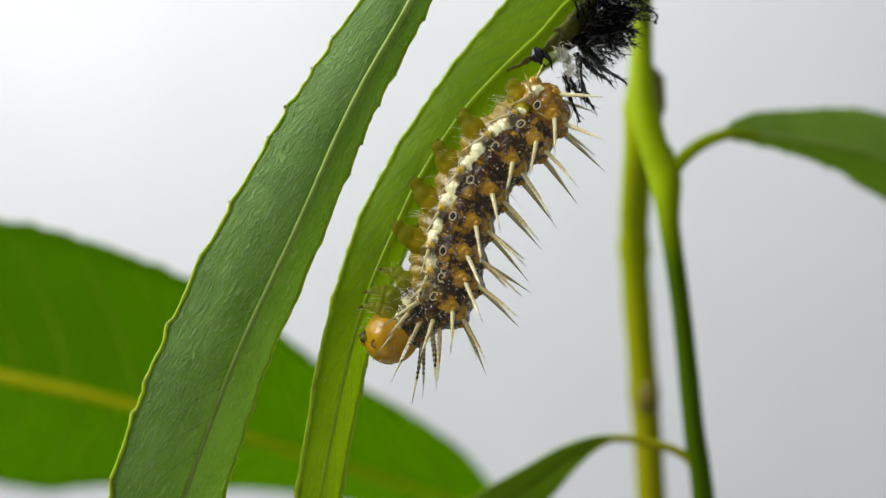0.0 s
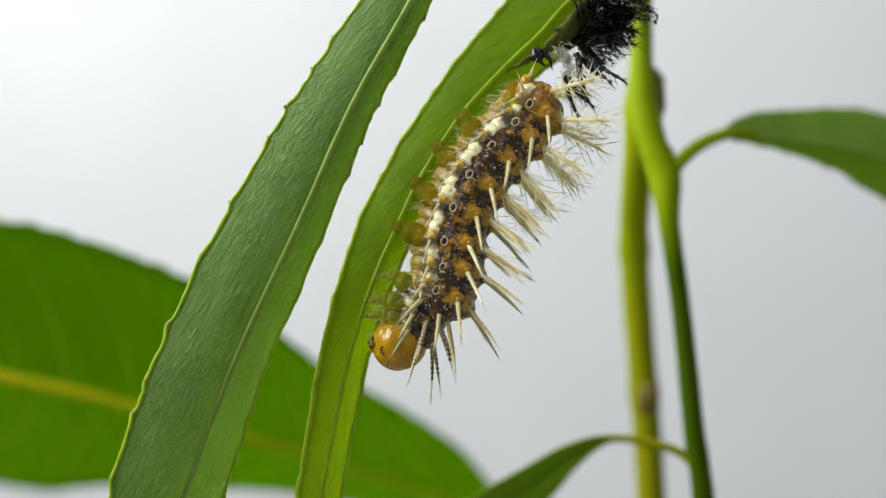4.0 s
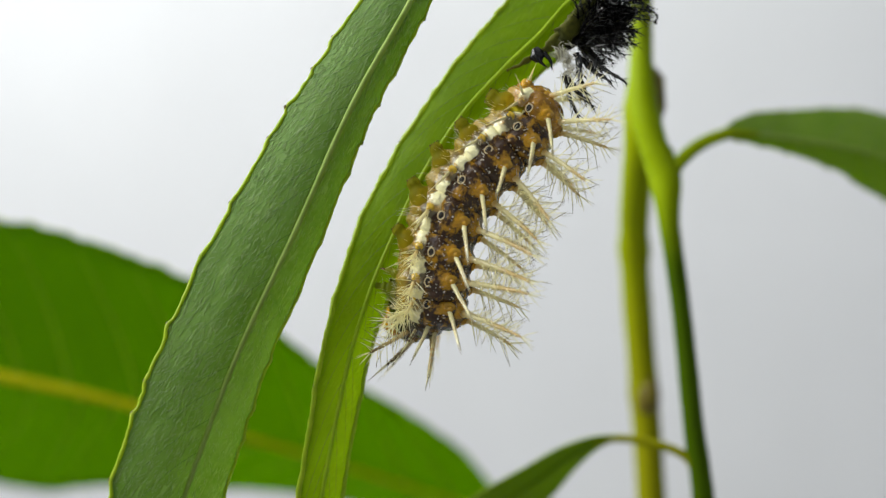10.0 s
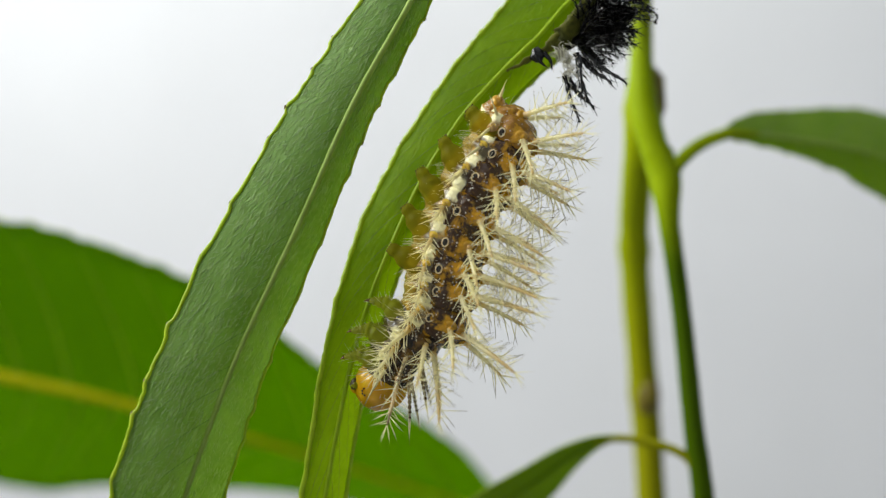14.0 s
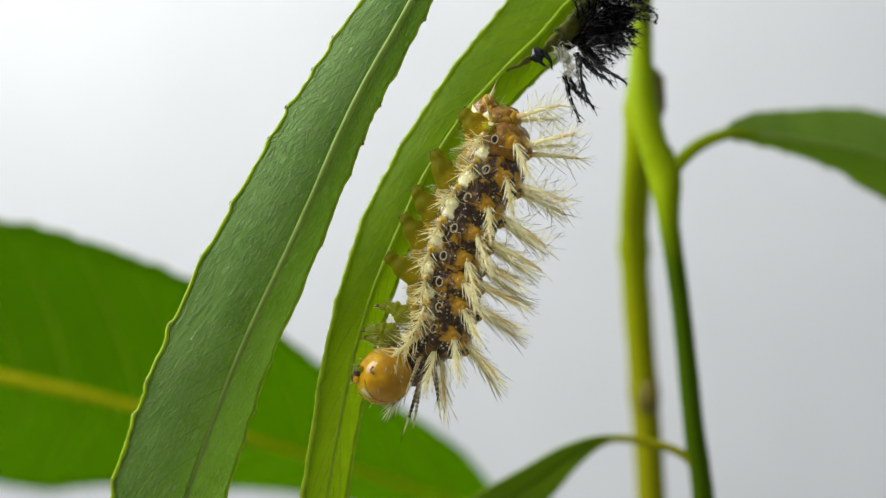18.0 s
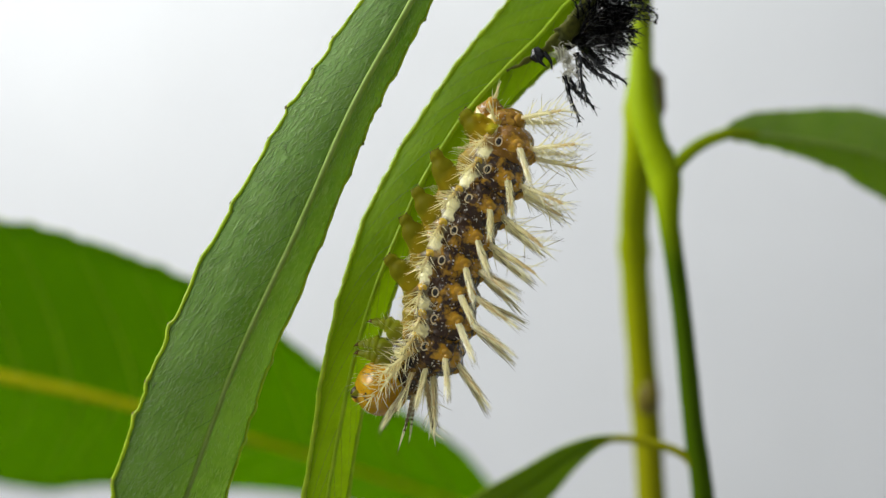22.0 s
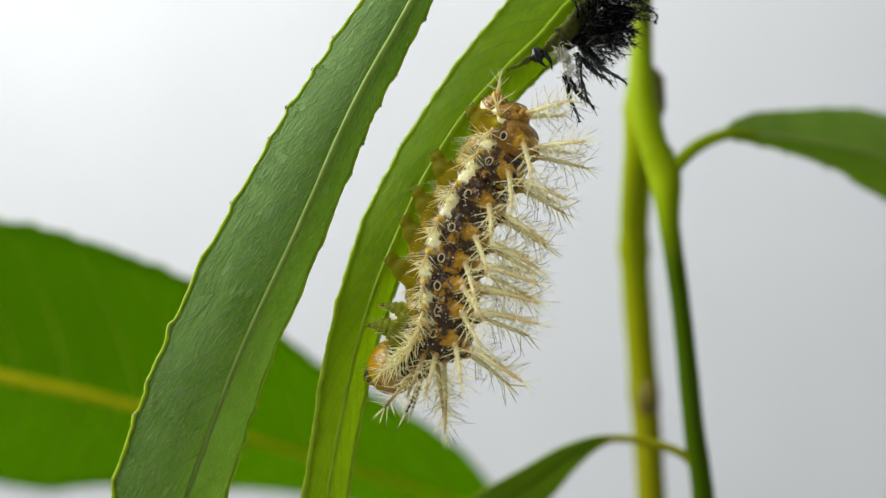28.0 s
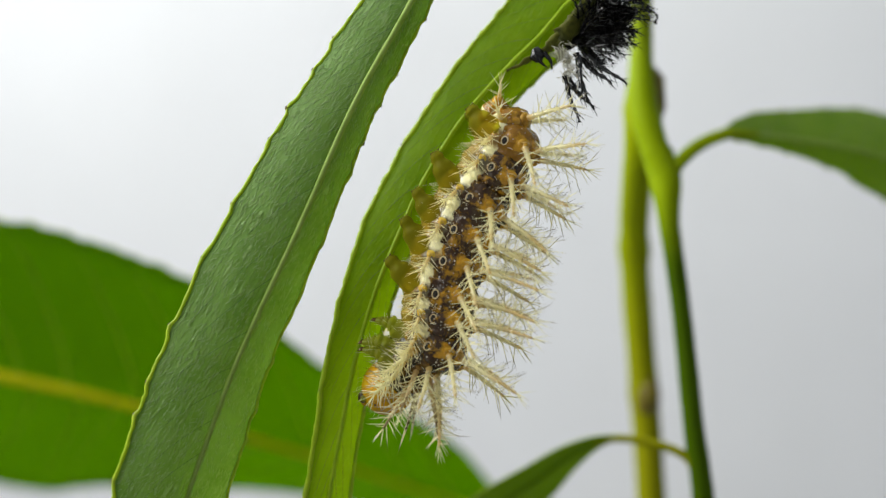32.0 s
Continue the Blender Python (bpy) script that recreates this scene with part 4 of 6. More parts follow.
def build_head():
    bm = bmesh.new()
    made = blob(bm, (0, 0, 0), (1, 1, 1), 40, 28)
    for v in made:
        d = v.co.normalized()
        r = 3.2 * (1 - 0.07 * math.exp(-(d.y / 0.10) ** 2) * (d.x > -0.2) * max(0.0, min(1.0, (d.x + 0.2) * 2)))
        r *= 1 - 0.10 * max(0.0, -d.x) ** 2
        r += 0.03 * noise.noise(d * 9)
        v.co = Vector((d.x * r * 1.0, d.y * r * 1.02, d.z * r * 0.97)) * 0.001
    head = part("head", bm, M_HEAD, caterpillar, "glossy orange head capsule")
    segments["head"] = head
    def on_shell(x, y, out=1.0):
        """A point of the face, from its place across the face in shell radii."""
        d = Vector((x, y, -math.sqrt(max(0.0, 1 - x * x - y * y))))
        return Vector((d.x * 3.2, d.y * 3.264, d.z * 3.104)) * (0.001 * out)

    bm = bmesh.new()
    grid = []
    for i in range(9):
        u = i / 8
        x, wide = 0.20 - 0.62 * u, 0.03 + 0.25 * u ** 0.8 - 0.10 * max(0.0, u - 0.75) * 4
        grid.append([bm.verts.new(on_shell(x, wide * k / 4, 0.985 + 0.03 * (1 - (k / 4) ** 2) * math.sin(math.pi * min(1, u + 0.1)))) for k in range(-4, 5)])
    for r0, r1 in zip(grid, grid[1:]):
        for k in range(8):
            bm.faces.new((r0[k], r0[k + 1], r1[k + 1], r1[k]))
    bmesh.ops.solidify(bm, geom=bm.faces[:], thickness=-0.00008)
    bmesh.ops.recalc_face_normals(bm, faces=bm.faces[:])
    part("frons", bm, M_FRONS, head, "pale triangular face plate")
    for s in (-1, 1):
        bm = bmesh.new()
        tube(bm, [on_shell(0.62 - 1.02 * f, s * (0.0 if f < 0.35 else 0.42 * (f - 0.35) / 0.65), 0.995) for f in [i / 14 for i in range(15)]], 0.00006, 6)
        part("suture", bm, M_SUTURE, head, "thin brown seam of the face")
        bm = bmesh.new()
        for k in range(6):
            a = k / 5 * 3.6 - 1.8
            blob(bm, mm(-1.05 - 0.42 * math.cos(a) + 0.2, s * 2.56, -1.62 - 0.42 * math.sin(a)), mm(0.12, 0.12, 0.12), 10, 6)
        part("eye_patch", bm, M_DARK, head, "dark cluster of tiny eyes")
        bm = bmesh.new()
        blob(bm, mm(-2.28, s * 0.62, -1.62), mm(0.60, 0.64, 0.72), 14, 10, 0.15, 2)
        part("mandible", bm, M_DARK, head, "dark brown jaw")
        bm = bmesh.new()
        blob(bm, mm(-2.2, s * 1.35, -1.75), mm(0.36, 0.34, 0.36), 12, 8, 0.1, 2)
        tube(bm, [mm(-2.2, s * 1.4, -1.8), mm(-2.5, s * 1.55, -2.05), mm(-2.65, s * 1.65, -2.2)], [0.0002, 0.00014, 0.00006], 8)
        part("antenna", bm, M_LEG_THIN, head, "short yellowish antenna")
    bm = bmesh.new()
    blob(bm, mm(-1.95, 0, -2.35), mm(0.50, 0.72, 0.30), 14, 8, 0.08, 2)
    part("labrum", bm, M_HEAD, head, "amber upper lip")
    bm = bmesh.new()
    for k in range(44):
        d = Vector((rng.gauss(0, 1), rng.gauss(0, 1), rng.gauss(-0.3, 1))).normalized()
        p = Vector((d.x, d.y * 1.02, d.z * 0.88)) * 0.0029
        tube(bm, [p, p + d * 0.0004 + mm(0, 0, -0.2), p + d * 0.0007 + mm(rng.uniform(-.2, .2), 0, -0.5)], [0.000022, 0.000018, 0.000006], 4)
    tagged(part("head_hairs", bm, M_HAIR, head, "short fine pale hairs"), kind="stuff")


build_head()


def proleg(key, side, length, wide):
    bm = bmesh.new()
    line, rad = [], []
    for i in range(31):
        f = i / 30
        line.append(mm(0.15 * math.sin(f * 3), 0, f * length))
        foot = 0.62 * (1 - 0.35 * math.exp(-f / 0.05)) + 0.10 * math.exp(-((f - 0.12) / 0.06) ** 2)
        rad.append(0.001 * wide * (foot + (0.30 + 0.55 * f) / (1 + math.exp((0.30 - f) / 0.035)) - 0.06 * math.exp(-((f - 0.58) / 0.05) ** 2)))
    tube(bm, line, rad, 16)
    leg = part("proleg", bm, M_LEG, caterpillar, "fleshy amber proleg gripping the leaf")
    bm = bmesh.new()
    for k in range(11):
        a = k / 11 * 2 * math.pi
        blob(bm, mm(0.5 * wide * math.cos(a), 0.5 * wide * math.sin(a), 0.0), mm(0.06, 0.06, 0.10), 6, 4)
    part("crochets", bm, M_GLAND, leg, "ring of tiny brown hooks")
    prolegs[key + side] = leg


for key in ("a3", "a4", "a5", "a6"):
    for side in ("_near", "_far"):
        proleg(key, side, 4.6, 1.08)
for side in ("_near", "_far"):
    proleg("a10", side, 4.2, 1.15)


# ---- the shed skin ----
shed = new("shed_skin")
SHED = (17.89, 3.5, 27.09)
shed.location = MIDDLE + mm(SHED)
tagged(shed, "black crumpled shed skin bristling with spines, stuck under the leaf", "shed skin")


def in_shed(p):
    return mm(p) - mm(SHED)


bm = bmesh.new()
line = [in_shed(p) for p in spline([(14.17, 3.6, 22.86), (15.2, 3.6, 24.15), (16.51, 3.8, 26), (17.99, 4.2, 28.54), (20.01, 5.5, 32.44)], 40)]
tube(bm, line, [0.0005 * (0.35 + 0.75 * math.sin(min(1.0, i / 40 + 0.12) * math.pi * 0.8)) * (1 + 0.25 * noise.noise(Vector((i * 0.6, 0, 0)))) for i in range(41)], 22)
for v in bm.verts:
    v.co += Vector((noise.noise(v.co * 1200), noise.noise(v.co * 1200 + Vector((5, 0, 0))), noise.noise(v.co * 1200 + Vector((0, 7, 0))))) * 0.0004
part("crumpled_hide", bm, M_SHED, shed, "folded black hide")


def shed_spine_mesh(seed, length, thick=0.17):
    """A dry black spine: a thin shaft and stiff bristles that lean forward."""
    r = random.Random(seed)
    bm = bmesh.new()
    shaft = [mm(0.12 * math.sin(k * 0.5), 0.12 * math.cos(k * 0.6), length * k / 12) for k in range(13)]
    tube(bm, shaft, [0.001 * thick * (1 - 0.7 * k / 12) * (1 + 0.2 * math.cos(k * 2.1)) for k in range(13)], 6)
    for k in range(22):
        f = 0.12 + 0.86 * k / 21
        base = shaft[min(12, int(f * 12))]
        a, tilt, ln = k * 2.4 + r.uniform(-0.4, 0.4), r.uniform(0.35, 0.85), r.uniform(0.9, 1.7) * (1.15 - 0.4 * f)
        way = Vector((math.sin(tilt) * math.cos(a), math.sin(tilt) * math.sin(a), math.cos(tilt)))
        tube(bm, [base, base + way * (ln * 0.0005), base + way * (ln * 0.001) + mm(0, 0, 0.1)], [0.000062, 0.000046, 0.000008], 4, cap=False)
    me = bpy.data.meshes.new("spine")
    bm.to_mesh(me)
    bm.free()
    me.materials.append(M_SHED_SPINE)
    return me


SHED_SPINES = [shed_spine_mesh(s, ln) for s, ln in ((1, 4.4), (2, 3.4), (3, 5.0), (4, 3.9))]
LIMP_SPINES = [shed_spine_mesh(s, ln, 0.36) for s, ln in ((5, 4.4), (6, 4.6), (7, 5.6))]
r2 = random.Random(4)
for k in range(165):
    i = int(5 + 35 * ((k * 0.618) % 1.0))
    p = Vector(line[i])
    a = radians(r2.gauss(4 - 16 * (1 - i / 40), 13) if k % 5 else r2.gauss(-38, 14))
    if k % 9 == 1:
        a = radians(r2.gauss(60, 25))
    out = Vector((math.cos(a), r2.uniform(-0.75, 0.45) if k % 9 != 1 else r2.uniform(-2.2, -0.8), math.sin(a))).normalized()
    q = p + out * r2.uniform(0.0001, 0.0016)
    part("spine", SHED_SPINES[k % 4], None, shed, at=aim(q, out, r2.random() * 6))
for p0, p1, kind in (((14.81, 1.5, 21.9), (16.19, 0.5, 15.75), 2), ((13.51, 1.2, 19.32), (15.06, 0.5, 14.18), 2), ((15.03, 1.2, 21.53), (15.38, 0, 17.56), 1), ((13.98, 2, 19.13), (16.59, 2, 16.08), 1), ((16.27, 2, 21.8), (20.3, 1, 18.47), 2), ((15.33, 1.6, 21.35), (18.78, 1, 18.34), 1)):
    w = mm(p1) - mm(p0)
    part("spine", LIMP_SPINES[kind], None, shed, "limp black spine hanging down", at=aim(in_shed(p0), w))
bm = bmesh.new()
blob(bm, in_shed((10.55, 1.6, 21.75)), mm(0.75, 0.6, 0.85), 18, 12, 0.35, 2.2)
part("head_capsule_piece", bm, M_SHED_SPINE, shed, "glossy black shell of the old head")
for path, thick in ((((10.5, 1.4, 21.6), (10.9, 1.2, 20.9), (11.7, 1.1, 20.2)), 0.46), (((11.3, 1.6, 22.0), (12.0, 1.4, 21.1), (12.2, 1.3, 20.0)), 0.40)):
    bm = bmesh.new()
    pts = spline(path, 14)
    tube(bm, [in_shed(q) for q in pts], [0.001 * thick * (1 - 0.94 * (i / 14) ** 1.3) for i in range(15)], 12, flat=0.7)
    part("head_capsule_piece", bm, M_SHED_SPINE, shed, "pointed black jaw of the old head")
bm = bmesh.new()
tube(bm, [in_shed(q) for q in spline([(23.3, 4.6, 27.9), (24.2, 4.5, 27.2), (24.6, 4.4, 26.6), (24.3, 4.4, 26.0), (24.6, 4.4, 25.9)], 16)], [0.00012 * (1 + 0.5 * noise.noise(Vector((i * 0.9, 0, 3)))) for i in range(17)], 7)
part("loose_shred", bm, M_SHED, shed, "thin grey shred hanging off the skin")
bm = bmesh.new()
pts = spline([(17.23, 3.4, 28.87), (15.71, 2.6, 26.76), (14.07, 2.2, 25.02), (12.58, 2, 23.45), (11.31, 2, 22.18), (9.279, 2, 21.16), (7.239, 1.9, 19.88)], 30)
tube(bm, [in_shed(q) for q in pts], [0.001 * (1.05 - 0.030 * i) * (1 + 0.6 * noise.noise(Vector((i * 0.7, 2, 0)))) for i in range(31)], 14, flat=0.4)
for v in bm.verts:
    v.co += Vector([noise.noise(v.co * 900 + Vector((7 * c, 0, 0))) for c in range(3)]) * 0.0003
part("dried_remnant", bm, M_RESIDUE, shed, "olive-brown dried remnant stuck along the leaf's midrib")
bm = bmesh.new()
for k in range(48):
    a = Vector(in_shed((13.02, 1.3, 22.18) if k % 2 else (14.02, 1.2, 20.14))) + mm(r2.gauss(0, 0.7), r2.gauss(0, 0.4), r2.gauss(0, 0.5))
    b = a + mm(r2.gauss(0.7, 0.6), r2.gauss(0, 0.4), r2.gauss(-0.8, 0.8))
    tube(bm, [a, a.lerp(b, 0.5) + mm(0, 0, r2.gauss(0, 0.2)), b], [0.00003, 0.00006, 0.00002], 5)
tagged(part("silk_threads", bm, M_SILK, shed, "whitish tangle of shed lining"), kind="stuff")


# Dried crust, its width and dark tone also standing for shadow on the leaf.
bm = bmesh.new()
pts = spline([(12.6, 2.3, 22.6), (13.6, 2.3, 23.8), (15.3, 2.5, 25.8), (17.2, 3.0, 28.6), (18.6, 3.6, 31.0)], 30)
tube(bm, [in_shed(q) for q in pts], [0.001 * (0.5 + 0.75 * math.sin(math.pi * min(1.0, 0.15 + i / 34))) * (1 + 0.3 * noise.noise(Vector((i * 0.6, 8, 0)))) for i in range(31)], 16, flat=0.55)
for v in bm.verts:
    v.co += Vector([noise.noise(v.co * 800 + Vector((5 * c, 3, 0))) for c in range(3)]) * 0.0005
part("dried_remnant", bm, M_RESIDUE_SHADED, shed, "olive crust at the root of the spines, coloured dark for the leaf's shadow too")
for a0, a1, wide in (((12.4, 1.6, 22.3), (14.6, 1.4, 21.2), 0.9), ((14.0, 1.3, 21.3), (13.9, 1.0, 18.6), 0.5)):
    bm = bmesh.new()
    grid = []
    for i in range(15):
        p = Vector(a0).lerp(Vector(a1), i / 14)
        side = (Vector(a1) - Vector(a0)).cross(Vector((0, 1, 0))).normalized()
        row = []
        for k in range(-4, 5):
            q = p + side * (wide * k / 4 * (1 - 0.5 * i / 14))
            q += Vector([noise.noise(q * 1.3 + Vector((9 * c, 0, 0))) for c in range(3)]) * 0.7
            row.append(bm.verts.new(in_shed(q)))
        grid.append(row)
    for r0, r1 in zip(grid, grid[1:]):
        for k in range(8):
            bm.faces.new((r0[k], r0[k + 1], r1[k + 1], r1[k]))
    bmesh.ops.solidify(bm, geom=bm.faces[:], thickness=0.00003)
    part("lining", bm, M_LINING, shed, "crumpled whitish lining of the skin")


# ---- what moves ----
def open_times(opens, stays):
    """How far a spine is unfolded over the clip: 0 folded, 1 open."""
    rows = []
    part_shut = 0.9 if stays else 0.16 if 2.9 < opens < 13 else 0.75
    for t, share in ((0.0, 0.0), (opens, 0.05), (opens + 1.6, 0.75), (opens + 4.0, 1.0), (15.5, 1.0), (17.0, 0.5 if part_shut < 0.5 else 1.0), (18.0, 0.36 if part_shut < 0.5 else 0.95), (19.0, part_shut), (22.0, part_shut), (23.0, 1.0), (32.0, 1.0)):
        if t < 0 or t > 32 or (rows and t <= rows[-1][0] + 0.05):
            continue
        if t >= 15 and opens + 4.0 > t:
            share = 0.0 if t < opens else min(1.0, (t - opens) / 2)
        if opens < 0 and t < 12:
            share = 1.0
        rows.append((t, share))
    return rows


def motions():
    walk(segments["a10"], [
        (0, part_pose(9.88, 0.00, 16.79, -48.8)), (0.5, part_pose(9.75, 0.00, 16.54, -48.8)), (1, part_pose(9.75, 0.00, 16.41, -48.8)),
        (2.6, part_pose(9.75, 0.00, 16.41, -48.8)), (3, part_pose(9.06, 0.00, 16.91, -48.8)), (6, part_pose(9.06, 0.00, 16.98, -48.8)),
        (6.5, part_pose(8.88, 0.00, 17.16, -48.8)), (7, part_pose(8.44, 0.00, 16.85, -48.8)), (7.5, part_pose(8.38, 0.00, 16.16, -48.8)),
        (8, part_pose(8.00, 0.00, 16.35, -48.8)), (8.5, part_pose(8.56, 0.00, 16.48, -48.8)), (9, part_pose(8.81, 0.00, 16.79, -48.8)),
        (9.5, part_pose(8.88, 0.00, 16.85, -48.8)), (10, part_pose(9.00, 0.00, 16.48, -48.8)), (10.5, part_pose(9.06, 0.00, 16.48, -48.8)),
        (11.5, part_pose(8.81, 0.00, 16.23, -48.8)), (12, part_pose(8.38, 0.00, 15.79, -48.8)), (12.5, part_pose(7.00, 0.00, 14.85, -48.8)),
        (13, part_pose(7.16, 0.00, 15.19, -48.8)), (13.5, part_pose(7.01, 0.00, 15.28, -48.8)), (14, part_pose(5.80, 0.00, 14.68, -48.8)),
        (14.5, part_pose(5.06, 0.00, 14.59, -48.8)), (16.5, part_pose(4.54, 0.00, 14.94, -48.8)), (18, part_pose(4.79, 0.00, 14.75, -48.8)),
        (18.5, part_pose(5.16, 0.00, 14.63, -48.8)), (19, part_pose(5.29, 0.00, 14.63, -48.8)), (22, part_pose(5.23, 0.00, 14.50, -48.8)),
        (23, part_pose(4.85, 0.00, 14.25, -48.8)), (25.5, part_pose(4.85, 0.00, 14.13, -48.8)), (27.5, part_pose(5.66, 0.00, 15.13, -48.8)),
        (30.5, part_pose(5.85, 0.00, 14.94, -48.8)), (31, part_pose(5.85, 0.00, 14.69, -48.8)), (32, part_pose(5.85, 0.00, 14.63, -48.8))])
    walk(segments["a9"], [
        (0, part_pose(10.41, 0.00, 16.30, -11.3)), (0.5, part_pose(10.28, 0.00, 16.05, -11.3)), (1, part_pose(10.28, 0.00, 15.92, -11.3)),
        (2.6, part_pose(10.28, 0.00, 15.92, -11.3)), (3, part_pose(9.60, 0.00, 16.42, -11.3)), (6, part_pose(9.60, 0.00, 16.49, -11.3)),
        (6.5, part_pose(9.41, 0.00, 16.67, -11.3)), (7, part_pose(8.97, 0.00, 16.36, -11.3)), (7.5, part_pose(8.91, 0.00, 15.67, -11.3)),
        (8, part_pose(8.53, 0.00, 15.86, -11.3)), (8.5, part_pose(9.10, 0.00, 15.99, -11.3)), (9, part_pose(9.35, 0.00, 16.30, -11.3)),
        (9.5, part_pose(9.41, 0.00, 16.36, -11.3)), (10, part_pose(9.53, 0.00, 15.99, -11.3)), (10.5, part_pose(9.60, 0.00, 15.99, -11.3)),
        (11.5, part_pose(9.35, 0.00, 15.74, -11.3)), (12, part_pose(8.91, 0.00, 15.30, -11.3)), (12.5, part_pose(7.53, 0.00, 14.36, -11.3)),
        (13, part_pose(7.81, 0.00, 14.61, -11.3)), (13.5, part_pose(7.77, 0.00, 14.61, -11.3)), (14, part_pose(6.67, 0.00, 13.92, -11.3)),
        (14.5, part_pose(6.00, 0.00, 13.79, -11.3)), (16.5, part_pose(5.75, 0.00, 13.92, -11.3)), (18, part_pose(6.00, 0.00, 13.74, -11.3)),
        (18.5, part_pose(6.37, 0.00, 13.61, -11.3)), (19, part_pose(6.50, 0.00, 13.61, -11.3)), (22, part_pose(6.43, 0.00, 13.49, -11.3)),
        (23, part_pose(6.06, 0.00, 13.24, -11.3)), (25.5, part_pose(6.06, 0.00, 13.11, -11.3)), (27.5, part_pose(6.87, 0.00, 14.11, -11.3)),
        (30.5, part_pose(7.06, 0.00, 13.92, -11.3)), (31, part_pose(7.06, 0.00, 13.67, -11.3)), (32, part_pose(7.06, 0.00, 13.61, -11.3))])
    walk(segments["a8"], [
        (0, part_pose(10.48, 0.00, 15.23, 33.3)), (1, part_pose(10.37, 0.00, 14.88, 29.8)), (2.6, part_pose(10.37, 0.00, 14.88, 29.8)),
        (3, part_pose(9.68, 0.00, 15.37, 30.2)), (6, part_pose(9.68, 0.00, 15.44, 30.2)), (6.5, part_pose(9.51, 0.00, 15.65, 26.1)),
        (7, part_pose(9.10, 0.00, 15.39, 19.9)), (7.5, part_pose(9.03, 0.00, 14.70, 20.8)), (8, part_pose(8.67, 0.00, 14.92, 16.7)),
        (8.5, part_pose(9.20, 0.00, 14.97, 25.2)), (9, part_pose(9.45, 0.00, 15.28, 25.7)), (9.5, part_pose(9.51, 0.00, 15.34, 26.1)),
        (10, part_pose(9.64, 0.00, 14.97, 26.1)), (10.5, part_pose(9.70, 0.00, 14.96, 26.7)), (11.5, part_pose(9.47, 0.00, 14.77, 19.9)),
        (12, part_pose(9.04, 0.00, 14.34, 18.8)), (12.5, part_pose(7.68, 0.00, 13.49, 8.5)), (13, part_pose(7.90, 0.00, 13.42, 23.8)),
        (13.5, part_pose(7.84, 0.00, 13.25, 22.0)), (14, part_pose(6.73, 0.00, 12.41, 18.0)), (14.5, part_pose(6.05, 0.00, 12.21, 12.1)),
        (16.5, part_pose(5.74, 0.00, 11.91, 10.6)), (18, part_pose(5.99, 0.00, 11.70, 12.5)), (18.5, part_pose(6.35, 0.00, 11.55, 16.5)),
        (19, part_pose(6.48, 0.00, 11.55, 16.5)), (22, part_pose(6.42, 0.00, 11.42, 16.4)), (23, part_pose(6.04, 0.00, 11.18, 15.3)),
        (25.5, part_pose(6.04, 0.00, 11.04, 17.0)), (27.5, part_pose(6.84, 0.00, 12.01, 21.4)), (30.5, part_pose(7.03, 0.00, 11.83, 20.5)),
        (31, part_pose(7.03, 0.00, 11.58, 20.5)), (32, part_pose(7.03, 0.00, 11.52, 19.6))])
    walk(segments["a7"], [
        (0, part_pose(8.66, 0.00, 13.08, 45.8)), (0.5, part_pose(8.66, 0.00, 12.77, 45.4)), (1, part_pose(8.86, 0.00, 12.84, 44.2)),
        (2.6, part_pose(8.86, 0.00, 12.84, 44.2)), (3, part_pose(8.12, 0.00, 13.29, 42.1)), (6, part_pose(8.12, 0.00, 13.35, 42.5)),
        (6.5, part_pose(8.19, 0.00, 13.55, 40.7)), (7, part_pose(8.15, 0.00, 13.32, 37.8)), (7.5, part_pose(8.08, 0.00, 12.75, 38.7)),
        (8, part_pose(7.91, 0.00, 12.90, 35.0)), (8.5, part_pose(7.88, 0.00, 12.74, 39.9)), (9.5, part_pose(8.16, 0.00, 13.20, 45.8)),
        (10, part_pose(8.30, 0.00, 12.84, 44.2)), (10.5, part_pose(8.36, 0.00, 12.90, 43.8)), (11, part_pose(8.51, 0.00, 12.81, 39.2)),
        (11.5, part_pose(8.51, 0.00, 12.68, 39.2)), (12, part_pose(8.14, 0.00, 12.25, 38.2)), (12.5, part_pose(7.32, 0.00, 11.33, 28.2)),
        (13, part_pose(6.35, 0.00, 10.59, 35.0)), (13.5, part_pose(6.34, 0.00, 10.33, 35.7)), (14, part_pose(5.68, 0.00, 9.99, 30.9)),
        (14.5, part_pose(5.39, 0.00, 9.73, 24.2)), (16.5, part_pose(5.03, 0.00, 8.69, 22.0)), (18.5, part_pose(5.07, 0.00, 8.27, 27.7)),
        (19, part_pose(5.19, 0.00, 8.26, 28.1)), (22, part_pose(5.19, 0.00, 8.33, 28.0)), (22.5, part_pose(5.06, 0.00, 8.45, 29.0)),
        (25.5, part_pose(4.87, 0.00, 8.32, 29.4)), (27.5, part_pose(5.24, 0.00, 9.18, 31.4)), (30.5, part_pose(5.49, 0.00, 8.93, 31.6)),
        (31, part_pose(5.49, 0.00, 8.67, 32.2)), (32, part_pose(5.55, 0.00, 8.55, 31.9))])
